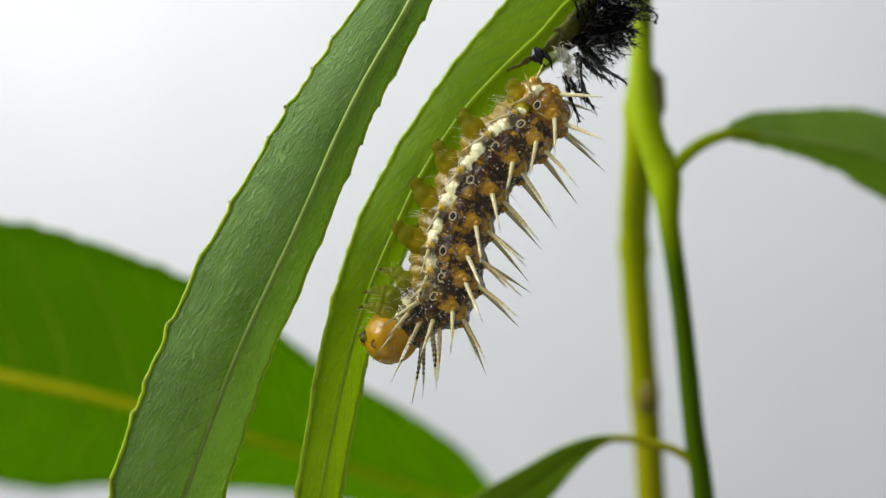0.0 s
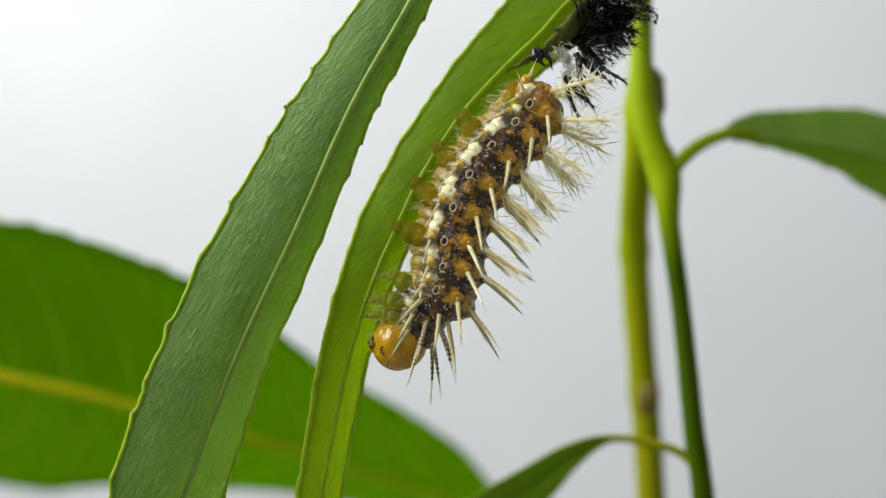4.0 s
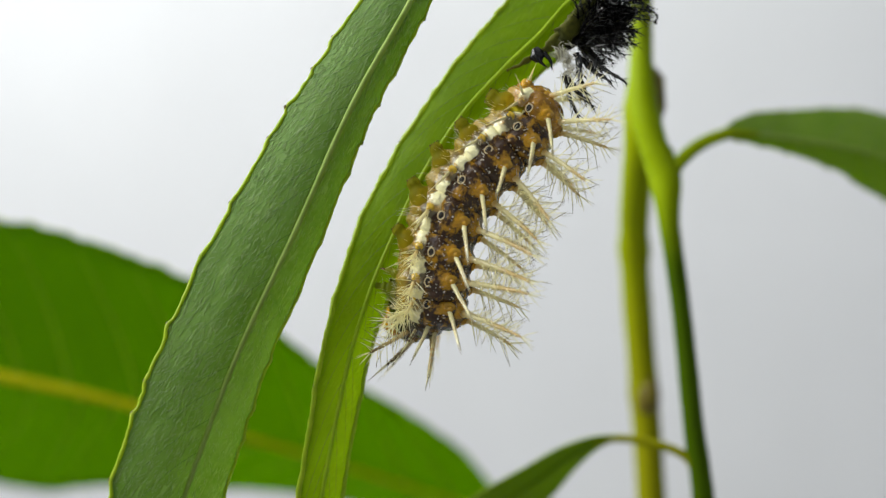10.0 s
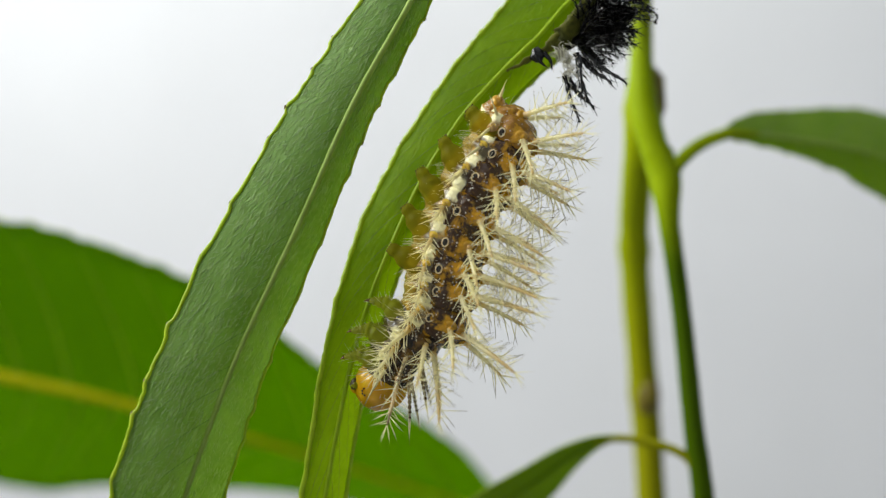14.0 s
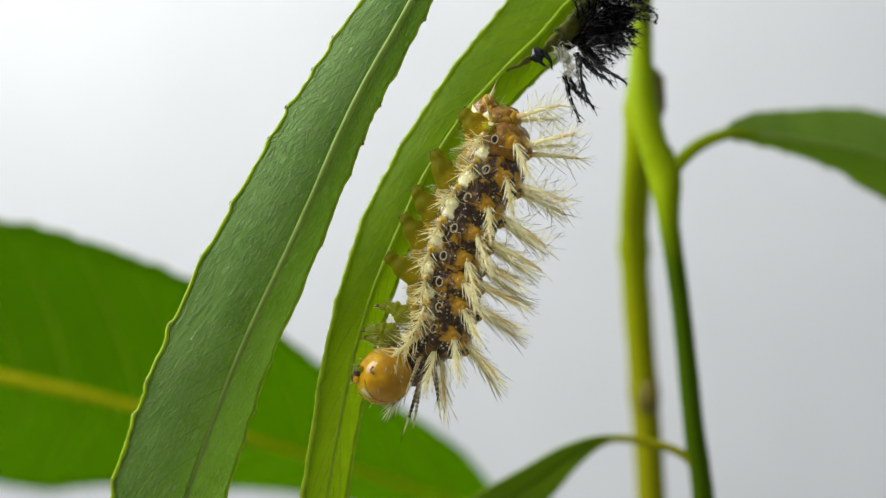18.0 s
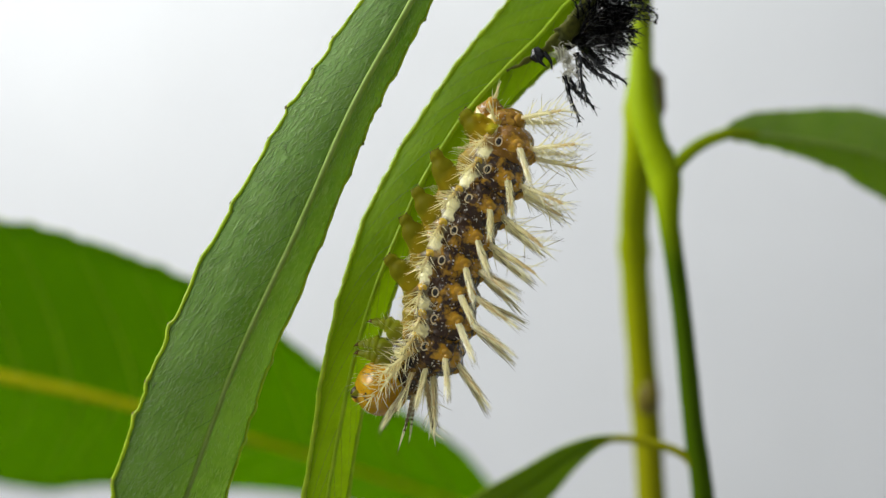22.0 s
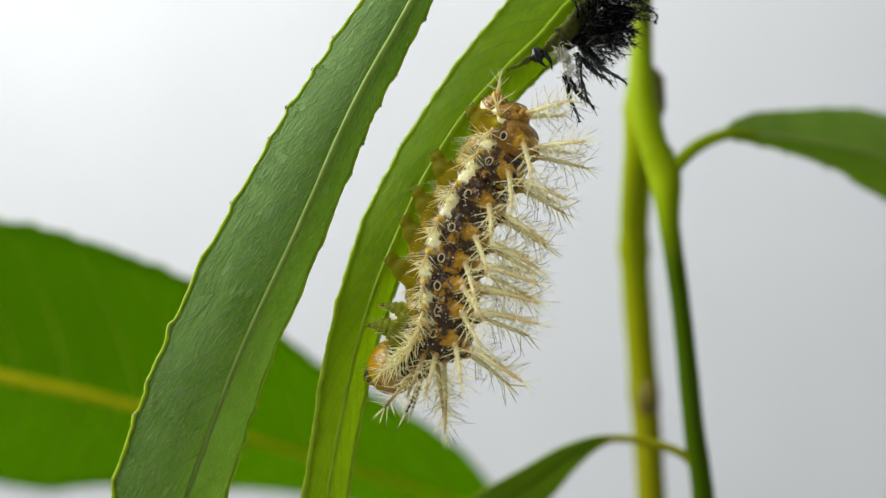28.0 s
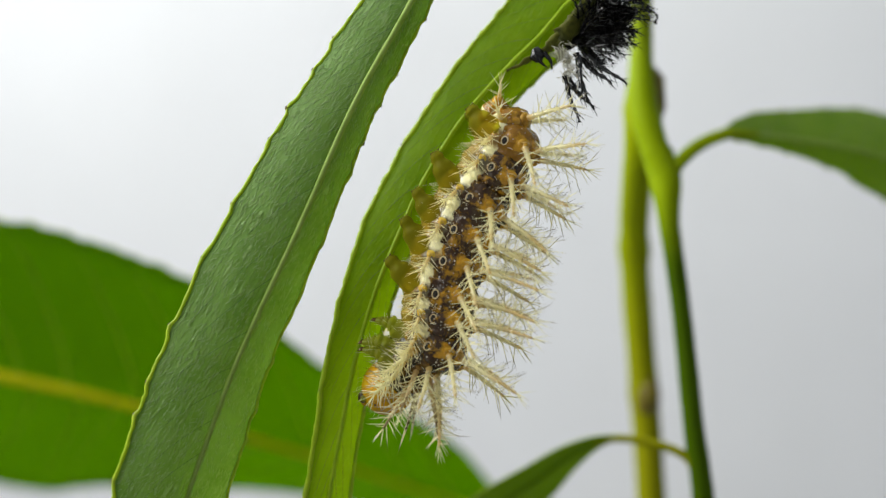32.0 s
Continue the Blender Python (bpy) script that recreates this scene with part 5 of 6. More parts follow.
    walk(segments["a6"], [
        (0, part_pose(5.92, 0.00, 10.68, 42.2)), (1, part_pose(5.98, 0.00, 10.25, 42.2)), (2.6, part_pose(5.98, 0.00, 10.25, 42.2)),
        (3, part_pose(5.61, 0.00, 10.75, 41.3)), (6, part_pose(5.55, 0.00, 10.82, 41.3)), (6.5, part_pose(5.61, 0.00, 11.01, 41.1)),
        (7.5, part_pose(5.73, 0.00, 10.44, 41.5)), (8, part_pose(5.68, 0.00, 10.51, 40.8)), (8.5, part_pose(5.35, 0.00, 10.24, 42.6)),
        (9.5, part_pose(5.06, 0.00, 10.89, 48.1)), (10, part_pose(5.20, 0.00, 10.28, 46.2)), (10.5, part_pose(5.40, 0.00, 10.36, 44.1)),
        (11, part_pose(5.93, 0.00, 10.26, 40.5)), (12, part_pose(5.73, 0.00, 10.00, 41.3)), (12.5, part_pose(5.38, 0.00, 9.02, 38.9)),
        (13, part_pose(4.09, 0.00, 7.87, 34.4)), (13.5, part_pose(3.83, 0.00, 7.55, 35.8)), (14, part_pose(3.85, 0.00, 7.45, 31.6)),
        (14.5, part_pose(3.86, 0.00, 7.15, 30.3)), (16.5, part_pose(3.25, 0.00, 5.55, 27.7)), (18, part_pose(3.06, 0.00, 5.29, 28.8)),
        (18.5, part_pose(3.05, 0.00, 5.10, 29.4)), (22, part_pose(3.18, 0.00, 5.17, 28.9)), (22.5, part_pose(3.05, 0.00, 5.41, 29.4)),
        (25.5, part_pose(2.98, 0.00, 5.46, 30.6)), (27.5, part_pose(3.05, 0.00, 5.66, 29.1)), (30.5, part_pose(3.23, 0.00, 5.53, 30.6)),
        (32, part_pose(3.23, 0.00, 5.27, 31.3))])
    walk(segments["a5"], [
        (0, part_pose(3.36, 0.00, 7.15, 31.0)), (0.5, part_pose(3.42, 0.00, 6.90, 31.0)), (1, part_pose(3.42, 0.00, 6.77, 31.5)),
        (2.6, part_pose(3.42, 0.00, 6.77, 31.5)), (3, part_pose(3.23, 0.00, 7.64, 31.6)), (6, part_pose(3.29, 0.00, 7.77, 31.5)),
        (6.5, part_pose(3.17, 0.00, 7.71, 31.0)), (7.5, part_pose(3.35, 0.00, 7.33, 31.6)), (8, part_pose(3.28, 0.00, 7.44, 32.9)),
        (8.5, part_pose(3.03, 0.00, 7.38, 33.2)), (9, part_pose(2.77, 0.00, 7.68, 34.7)), (9.5, part_pose(2.26, 0.00, 7.85, 37.5)),
        (10, part_pose(2.39, 0.00, 7.11, 35.6)), (10.5, part_pose(2.78, 0.00, 7.06, 33.5)), (11, part_pose(3.54, 0.00, 6.89, 32.1)),
        (11.5, part_pose(3.42, 0.00, 6.84, 31.0)), (12, part_pose(3.23, 0.00, 6.59, 30.9)), (12.5, part_pose(3.16, 0.00, 6.07, 32.4)),
        (13, part_pose(2.26, 0.00, 4.51, 25.5)), (13.5, part_pose(1.76, 0.00, 3.88, 25.8)), (14, part_pose(1.95, 0.00, 3.83, 24.5)),
        (14.5, part_pose(2.01, 0.00, 3.82, 25.9)), (16.5, part_pose(1.71, 0.00, 2.22, 22.8)), (18, part_pose(1.65, 0.00, 2.04, 22.3)),
        (18.5, part_pose(1.52, 0.00, 1.85, 22.6)), (22, part_pose(1.64, 0.00, 1.78, 23.5)), (22.5, part_pose(1.58, 0.00, 2.16, 22.7)),
        (23, part_pose(1.58, 0.00, 2.40, 23.4)), (25.5, part_pose(1.52, 0.00, 2.53, 23.1)), (27.5, part_pose(1.39, 0.00, 2.16, 22.4)),
        (30.5, part_pose(1.52, 0.00, 2.10, 22.4)), (32, part_pose(1.58, 0.00, 1.91, 22.4))])
    walk(segments["a4"], [
        (0, part_pose(1.52, 0.00, 3.36, 21.1)), (1, part_pose(1.52, 0.00, 2.97, 22.3)), (2.6, part_pose(1.52, 0.00, 2.97, 22.3)),
        (3, part_pose(1.53, 0.00, 4.12, 20.0)), (6, part_pose(1.59, 0.00, 4.37, 20.3)), (6.5, part_pose(1.40, 0.00, 3.99, 20.7)),
        (7, part_pose(1.53, 0.00, 3.74, 20.7)), (7.5, part_pose(1.52, 0.00, 3.61, 21.2)), (8, part_pose(1.40, 0.00, 3.91, 22.4)),
        (8.5, part_pose(1.21, 0.00, 3.91, 22.1)), (9, part_pose(0.95, 0.00, 4.40, 23.8)), (9.5, part_pose(0.26, 0.00, 4.63, 25.5)),
        (10, part_pose(0.27, 0.00, 3.41, 22.8)), (10.5, part_pose(0.77, 0.00, 3.36, 21.6)), (11, part_pose(1.52, 0.00, 3.22, 22.6)),
        (11.5, part_pose(1.65, 0.00, 3.18, 20.6)), (12, part_pose(1.47, 0.00, 2.88, 18.7)), (12.5, part_pose(1.33, 0.00, 2.67, 21.9)),
        (13, part_pose(0.97, 0.00, 1.32, 18.3)), (13.5, part_pose(0.48, 0.00, 0.59, 16.2)), (14, part_pose(0.72, 0.00, 0.58, 17.4)),
        (14.5, part_pose(0.66, 0.00, 0.57, 18.3)), (16.5, part_pose(0.67, 0.00, -0.59, 15.5)), (18, part_pose(0.54, 0.00, -0.84, 15.2)),
        (19, part_pose(0.36, 0.00, -1.27, 15.2)), (22, part_pose(0.35, 0.00, -1.35, 16.8)), (23, part_pose(0.48, 0.00, -0.45, 14.3)),
        (25.5, part_pose(0.48, 0.00, -0.39, 13.9)), (27.5, part_pose(0.30, 0.00, -1.01, 13.6)), (30.5, part_pose(0.48, 0.00, -1.14, 14.6)),
        (31, part_pose(0.48, 0.00, -1.40, 15.0)), (32, part_pose(0.48, 0.00, -1.40, 15.6))])
    walk(segments["a3"], [
        (0, part_pose(0.49, 0.00, -0.29, 10.8)), (0.5, part_pose(0.24, 0.00, -0.80, 11.9)), (1, part_pose(0.24, 0.00, -0.99, 11.6)),
        (2.6, part_pose(0.24, 0.00, -0.99, 11.6)), (3, part_pose(0.62, 0.00, 0.47, 9.9)), (3.5, part_pose(0.62, 0.00, 0.71, 10.0)),
        (6, part_pose(0.81, 0.00, 1.04, 8.6)), (6.5, part_pose(0.43, 0.00, 0.45, 11.8)), (7.5, part_pose(0.49, 0.00, -0.05, 11.9)),
        (8, part_pose(0.30, 0.00, 0.19, 12.4)), (8.5, part_pose(0.11, 0.00, 0.20, 11.5)), (9, part_pose(-0.20, 0.00, 0.96, 10.1)),
        (9.5, part_pose(-0.95, 0.00, 1.13, 12.2)), (10, part_pose(-0.76, 0.00, -0.42, 11.4)), (10.5, part_pose(-0.20, 0.00, -0.48, 10.5)),
        (11, part_pose(0.49, 0.00, -0.43, 11.6)), (11.5, part_pose(0.68, 0.00, -0.48, 10.3)), (12, part_pose(0.81, 0.00, -0.55, 5.4)),
        (12.5, part_pose(0.43, 0.00, -0.71, 9.0)), (13, part_pose(0.24, 0.00, -1.59, 9.6)), (13.5, part_pose(-0.00, 0.00, -2.19, 7.0)),
        (14, part_pose(0.05, 0.00, -2.23, 10.8)), (14.5, part_pose(-0.01, 0.00, -2.30, 12.1)), (16.5, part_pose(0.18, 0.00, -3.26, 7.8)),
        (18, part_pose(0.12, 0.00, -3.55, 5.2)), (18.5, part_pose(-0.13, 0.00, -4.25, 6.2)), (19, part_pose(-0.19, 0.00, -4.50, 5.9)),
        (22, part_pose(-0.32, 0.00, -4.70, 7.3)), (22.5, part_pose(-0.19, 0.00, -4.18, 6.0)), (23, part_pose(0.06, 0.00, -3.54, 3.8)),
        (25.5, part_pose(0.12, 0.00, -3.10, 4.1)), (27.5, part_pose(-0.06, 0.00, -3.85, 3.8)), (30.5, part_pose(-0.13, 0.00, -4.27, 8.4)),
        (31, part_pose(-0.26, 0.00, -4.65, 9.5)), (32, part_pose(-0.32, 0.00, -4.91, 9.7))])
    walk(segments["a2"], [
        (0, part_pose(0.30, 0.00, -3.11, 11.7)), (0.5, part_pose(0.05, 0.00, -3.85, 10.0)), (1, part_pose(0.05, 0.00, -4.23, 10.6)),
        (2.6, part_pose(0.05, 0.00, -4.23, 10.6)), (3, part_pose(0.37, 0.00, -2.59, 9.1)), (3.5, part_pose(0.43, 0.00, -2.09, 9.6)),
        (6, part_pose(0.68, 0.00, -1.70, 8.0)), (6.5, part_pose(0.05, 0.00, -2.49, 12.1)), (7.5, part_pose(0.11, 0.00, -3.11, 10.9)),
        (8, part_pose(-0.13, 0.00, -3.10, 10.1)), (8.5, part_pose(-0.19, 0.00, -3.02, 8.8)), (9, part_pose(-0.38, 0.00, -3.15, 2.1)),
        (9.5, part_pose(-1.44, 0.00, -3.27, 2.4)), (10, part_pose(-1.13, 0.00, -3.55, 5.1)), (10.5, part_pose(-0.51, 0.00, -3.61, 11.7)),
        (11, part_pose(0.18, 0.00, -3.36, 11.7)), (11.5, part_pose(0.49, 0.00, -3.29, 10.6)), (12, part_pose(0.93, 0.00, -3.01, 7.7)),
        (12.5, part_pose(0.43, 0.00, -3.12, 6.1)), (13, part_pose(0.06, 0.00, -4.15, 9.4)), (14, part_pose(-0.26, 0.00, -4.61, 10.9)),
        (14.5, part_pose(-0.52, 0.00, -4.95, 14.0)), (16.5, part_pose(-0.01, 0.00, -5.55, 11.9)), (18, part_pose(0.06, 0.00, -6.26, 7.1)),
        (19, part_pose(-0.26, 0.00, -7.22, 10.0)), (22, part_pose(-0.45, 0.00, -7.61, 11.1)), (23, part_pose(0.12, 0.00, -5.99, 5.7)),
        (25.5, part_pose(0.12, 0.00, -5.49, 5.1)), (27.5, part_pose(-0.06, 0.00, -6.55, 4.9)), (30.5, part_pose(-0.38, 0.00, -7.01, 7.6)),
        (31, part_pose(-0.51, 0.00, -7.33, 8.6)), (32, part_pose(-0.57, 0.00, -7.52, 8.9))])
    walk(segments["a1"], [
        (0, part_pose(-0.61, 0.00, -5.34, 36.7)), (0.5, part_pose(-0.78, 0.00, -6.30, 32.7)), (1, part_pose(-0.90, 0.00, -6.87, 33.2)),
        (2.6, part_pose(-0.90, 0.00, -6.87, 33.2)), (3, part_pose(-0.33, 0.00, -5.16, 30.3)), (3.5, part_pose(-0.32, 0.00, -4.65, 29.0)),
        (6, part_pose(0.01, 0.00, -4.43, 25.0)), (6.5, part_pose(-0.76, 0.00, -4.96, 28.7)), (7, part_pose(-0.77, 0.00, -5.30, 31.7)),
        (7.5, part_pose(-0.64, 0.00, -5.72, 29.6)), (8.5, part_pose(-0.86, 0.44, -6.00, 23.6)), (9, part_pose(-0.46, 0.80, -6.06, 14.5)),
        (9.5, part_pose(-1.26, 0.80, -6.31, 8.1)), (10, part_pose(-1.28, 0.64, -6.08, 17.6)), (10.5, part_pose(-1.35, 0.40, -5.83, 33.5)),
        (11, part_pose(-0.62, 0.12, -5.48, 38.7)), (11.5, part_pose(-0.31, 0.00, -5.41, 38.7)), (12, part_pose(0.08, 0.00, -5.79, 23.7)),
        (12.5, part_pose(-0.17, 0.00, -6.10, 24.1)), (13, part_pose(-0.71, 0.00, -7.12, 32.7)), (13.5, part_pose(-0.90, 0.00, -7.42, 31.9)),
        (14, part_pose(-1.02, 0.00, -7.60, 31.2)), (14.5, part_pose(-1.40, 0.00, -7.75, 33.3)), (16.5, part_pose(-0.80, 0.00, -7.86, 24.3)),
        (18, part_pose(-0.57, 0.00, -8.78, 29.9)), (18.5, part_pose(-1.03, 0.00, -9.43, 32.5)), (19, part_pose(-1.21, 0.00, -10.05, 32.1)),
        (22, part_pose(-1.52, 0.00, -10.66, 30.8)), (22.5, part_pose(-1.01, 0.00, -9.59, 29.3)), (23, part_pose(-0.50, 0.00, -8.76, 27.4)),
        (25.5, part_pose(-0.37, 0.00, -8.18, 25.5)), (27.5, part_pose(-0.56, 0.00, -9.12, 26.1)), (30.5, part_pose(-0.88, 0.00, -9.57, 27.6)),
        (31, part_pose(-1.12, 0.00, -10.19, 26.8)), (32, part_pose(-1.24, 0.00, -10.62, 25.8))])
    walk(segments["t3"], [
        (0, part_pose(-2.18, 0.00, -6.10, 50.1)), (0.5, part_pose(-2.33, 0.00, -7.16, 47.4)), (1, part_pose(-2.48, 0.00, -7.70, 48.5)),
        (2.6, part_pose(-2.48, 0.00, -7.70, 48.5)), (3, part_pose(-2.03, 0.00, -6.25, 44.2)), (3.5, part_pose(-1.87, 0.00, -5.77, 40.4)),
        (6, part_pose(-1.49, 0.00, -5.81, 33.8)), (6.5, part_pose(-2.23, 0.00, -6.19, 36.3)), (7, part_pose(-2.38, 0.00, -6.43, 41.3)),
        (7.5, part_pose(-2.21, 0.00, -6.73, 43.6)), (8, part_pose(-2.21, 0.55, -6.78, 43.9)), (8.5, part_pose(-2.09, 1.21, -6.74, 45.7)),
        (9, part_pose(-1.60, 2.20, -6.62, 56.9)), (9.5, part_pose(-2.37, 2.20, -6.77, 67.7)), (10, part_pose(-2.42, 1.76, -6.60, 56.9)),
        (10.5, part_pose(-2.59, 1.10, -6.36, 52.5)), (11, part_pose(-2.26, 0.33, -6.10, 56.2)), (11.5, part_pose(-2.03, 0.00, -6.12, 54.3)),
        (12, part_pose(-0.96, 0.00, -6.75, 30.8)), (12.5, part_pose(-1.59, 0.00, -7.06, 42.4)), (13, part_pose(-2.83, 0.00, -8.24, 50.1)),
        (13.5, part_pose(-3.03, 0.00, -8.63, 48.7)), (14, part_pose(-3.22, 0.00, -9.07, 44.8)), (14.5, part_pose(-3.58, 0.00, -9.20, 44.4)),
        (16.5, part_pose(-1.93, 0.00, -9.22, 24.7)), (18, part_pose(-2.21, 0.00, -9.77, 45.7)), (18.5, part_pose(-2.66, 0.00, -10.35, 47.2)),
        (19, part_pose(-2.81, 0.00, -10.87, 49.5)), (22, part_pose(-3.06, 0.00, -11.54, 46.8)), (22.5, part_pose(-2.64, 0.00, -10.68, 43.0)),
        (23, part_pose(-2.22, 0.00, -10.05, 40.4)), (25.5, part_pose(-1.99, 0.00, -9.39, 40.4)), (27.5, part_pose(-1.96, 0.00, -9.87, 48.5)),
        (30.5, part_pose(-2.39, 0.00, -10.35, 49.9)), (31, part_pose(-2.62, 0.00, -10.98, 49.3)), (32, part_pose(-2.75, 0.00, -11.47, 47.7))])
    walk(segments["t2"], [
        (0, part_pose(-3.35, 0.00, -7.15, 36.6)), (0.5, part_pose(-3.46, 0.00, -8.28, 33.9)), (1, part_pose(-3.63, 0.00, -8.80, 35.0)),
        (2.6, part_pose(-3.63, 0.00, -8.80, 35.0)), (3, part_pose(-3.25, 0.00, -7.64, 30.7)), (3.5, part_pose(-2.95, 0.00, -7.16, 26.9)),
        (6, part_pose(-2.47, 0.00, -7.45, 20.3)), (6.5, part_pose(-3.23, 0.00, -7.70, 22.8)), (7, part_pose(-3.52, 0.00, -7.86, 27.8)),
        (7.5, part_pose(-3.32, 0.00, -8.01, 30.1)), (8, part_pose(-3.19, 1.05, -7.88, 30.4)), (8.5, part_pose(-2.93, 2.31, -7.61, 32.2)),
        (9, part_pose(-2.34, 4.20, -7.16, 43.4)), (9.5, part_pose(-3.03, 4.20, -7.08, 54.1)), (10, part_pose(-3.16, 3.36, -7.11, 43.4)),
        (10.5, part_pose(-3.48, 2.10, -7.09, 39.0)), (11, part_pose(-3.52, 0.63, -7.01, 42.7)), (11.5, part_pose(-3.34, 0.00, -7.15, 40.8)),
        (12, part_pose(-1.60, 0.00, -7.87, 17.2)), (12.5, part_pose(-2.55, 0.00, -8.18, 28.9)), (13, part_pose(-4.43, 0.00, -9.76, 36.6)),
        (13.5, part_pose(-4.63, 0.00, -10.24, 35.1)), (14, part_pose(-4.86, 0.00, -10.96, 31.2)), (14.5, part_pose(-5.19, 0.00, -11.09, 30.8)),
        (16.5, part_pose(-2.58, 0.00, -10.81, 11.2)), (18, part_pose(-3.39, 0.00, -11.02, 32.2)), (18.5, part_pose(-3.86, 0.00, -11.56, 33.6)),
        (19, part_pose(-3.98, 0.00, -11.94, 36.0)), (22, part_pose(-4.17, 0.00, -12.66, 33.3)), (22.5, part_pose(-3.80, 0.00, -12.04, 29.5)),
        (23, part_pose(-3.43, 0.00, -11.64, 26.9)), (25.5, part_pose(-3.11, 0.00, -10.84, 26.9)), (27.5, part_pose(-2.93, 0.00, -10.77, 35.0)),
        (30.5, part_pose(-3.47, 0.00, -11.31, 36.4)), (31, part_pose(-3.68, 0.00, -11.94, 35.8)), (32, part_pose(-3.81, 0.00, -12.50, 34.1))])
    walk(segments["t1"], [
        (0, part_pose(-4.10, 0.00, -8.48, 35.5)), (0.5, part_pose(-4.16, 0.00, -9.67, 34.2)), (1, part_pose(-4.34, 0.00, -10.16, 32.4)),
        (2.6, part_pose(-4.34, 0.00, -10.16, 32.4)), (3, part_pose(-3.96, 0.00, -9.27, 26.4)), (3.5, part_pose(-3.52, 0.00, -8.77, 26.8)),
        (6, part_pose(-2.90, 0.00, -9.28, 30.3)), (6.5, part_pose(-3.73, 0.00, -9.43, 37.4)), (7, part_pose(-4.17, 0.00, -9.56, 42.0)),
        (7.5, part_pose(-3.98, 0.00, -9.56, 40.8)), (8, part_pose(-3.79, 1.50, -9.25, 45.2)), (8.5, part_pose(-3.47, 3.30, -8.75, 49.4)),
        (9, part_pose(-2.96, 6.00, -8.00, 72.8)), (9.5, part_pose(-3.67, 6.00, -7.68, 86.8)), (10, part_pose(-3.79, 4.80, -7.93, 74.5)),
        (10.5, part_pose(-4.15, 3.00, -8.12, 67.1)), (11, part_pose(-4.43, 1.02, -8.28, 53.5)), (11.5, part_pose(-4.27, 0.62, -8.56, 47.8)),
        (12, part_pose(-1.98, 1.60, -9.37, 74.5)), (12.5, part_pose(-3.15, 1.20, -9.67, 46.8)), (13, part_pose(-5.47, 0.30, -11.60, 23.8)),
        (13.5, part_pose(-5.65, 0.28, -12.16, 21.7)), (14, part_pose(-5.84, 0.27, -13.17, 25.2)), (14.5, part_pose(-6.16, 0.25, -13.29, 25.0)),
        (16.5, part_pose(-2.84, 1.65, -12.78, 65.8)), (18, part_pose(-4.14, 0.85, -12.66, 43.9)), (18.5, part_pose(-4.62, 0.38, -13.10, 39.2)),
        (19, part_pose(-4.73, 0.12, -13.32, 38.8)), (22, part_pose(-4.86, 0.00, -14.06, 41.7)), (22.5, part_pose(-4.48, 0.00, -13.68, 37.6)),
        (23, part_pose(-4.10, 0.00, -13.48, 35.4)), (25.5, part_pose(-3.72, 0.00, -12.55, 35.8)), (27.5, part_pose(-3.57, 0.00, -11.96, 52.3)),
        (30.5, part_pose(-4.19, 0.00, -12.58, 49.2)), (31, part_pose(-4.37, 0.00, -13.20, 45.7)), (32, part_pose(-4.49, 0.00, -13.82, 43.5))])
    down, low, level, out = ((-0.57, -0.1, -0.82), (-0.82, 0, 0.57)), ((-0.25, -0.05, -0.97), (-0.97, 0, 0.25)), ((-0.2, -0.35, -0.9), (-0.95, 0, 0.3)), ((-0.41, -0.9, 0.1), (-0.71, 0, 0.71))
    walk(segments["head"], [(t, head_pose(x, y, z, *way)) for t, x, y, z, way in (
        (0, -5.80, 0.00, -9.60, down), (0.5, -5.80, 0.00, -10.75, down), (1, -5.80, 0.00, -11.25, down), (2.6, -5.80, 0.00, -11.25, down),
        (3, -5.31, 0.00, -11.00, down), (3.5, -5.00, 0.00, -10.50, down), (6, -4.60, 0.00, -10.10, down), (6.5, -5.67, 0.88, -10.42, down),
        (7, -6.16, 1.32, -10.45, down), (7.5, -5.84, 1.76, -10.49, down), (8, -5.50, 4.08, -9.89, down), (8.5, -4.60, 6.2, -8.90, down),
        (9, -3.0, 9.04, -7.2, down), (9.5, -3.6, 8.82, -6.9, down), (10, -4.5, 7.60, -7.4, down), (10.5, -5.5, 4.9, -7.92, down),
        (11, -6.00, 1.00, -8.54, ((-0.55, -0.25, -0.75), (-0.82, 0, 0.55))), (11.5, -5.80, -1.40, -9.04, ((-0.5, -0.65, -0.4), (-0.78, 0, 0.6))),
        (12, -5.65, -3.20, -8.55, out), (12.5, -6.55, -2.60, -11.40, level), (13, -6.37, -1.20, -13.50, down), (13.5, -6.41, 0.63, -14.26, down),
        (14, -6.96, 1.41, -14.99, down), (14.5, -7.22, 1.64, -15.02, down), (16.5, -6.42, -3.40, -11.95, out),
        (17, -6.52, -3.20, -14.05, ((-0.38, -0.92, -0.1), (-0.85, 0, 0.5))), (17.5, -6.50, -2.80, -14.0, ((-0.5, -0.7, -0.5), (-0.85, 0, 0.45))),
        (18, -6.44, -2.40, -13.75, ((-0.5, -0.6, -0.6), (-0.87, 0, 0.45))), (18.5, -6.55, -1.60, -14.40, ((-0.45, -0.4, -0.8), (-0.9, 0, 0.42))),
        (19, -6.68, -1.00, -14.85, ((-0.4, -0.25, -0.88), (-0.9, 0, 0.4))), (22, -6.80, -0.60, -15.20, ((-0.4, -0.2, -0.9), (-0.92, 0, 0.38))),
        (23, -5.60, 0.40, -14.67, low), (25.5, -4.85, 0.60, -13.94, low), (27.5, -5.50, 1.98, -13.20, low), (30.5, -5.95, 1.69, -14.20, low),
        (31, -5.95, 1.64, -15.00, low), (32, -6.25, 1.54, -15.45, low))])
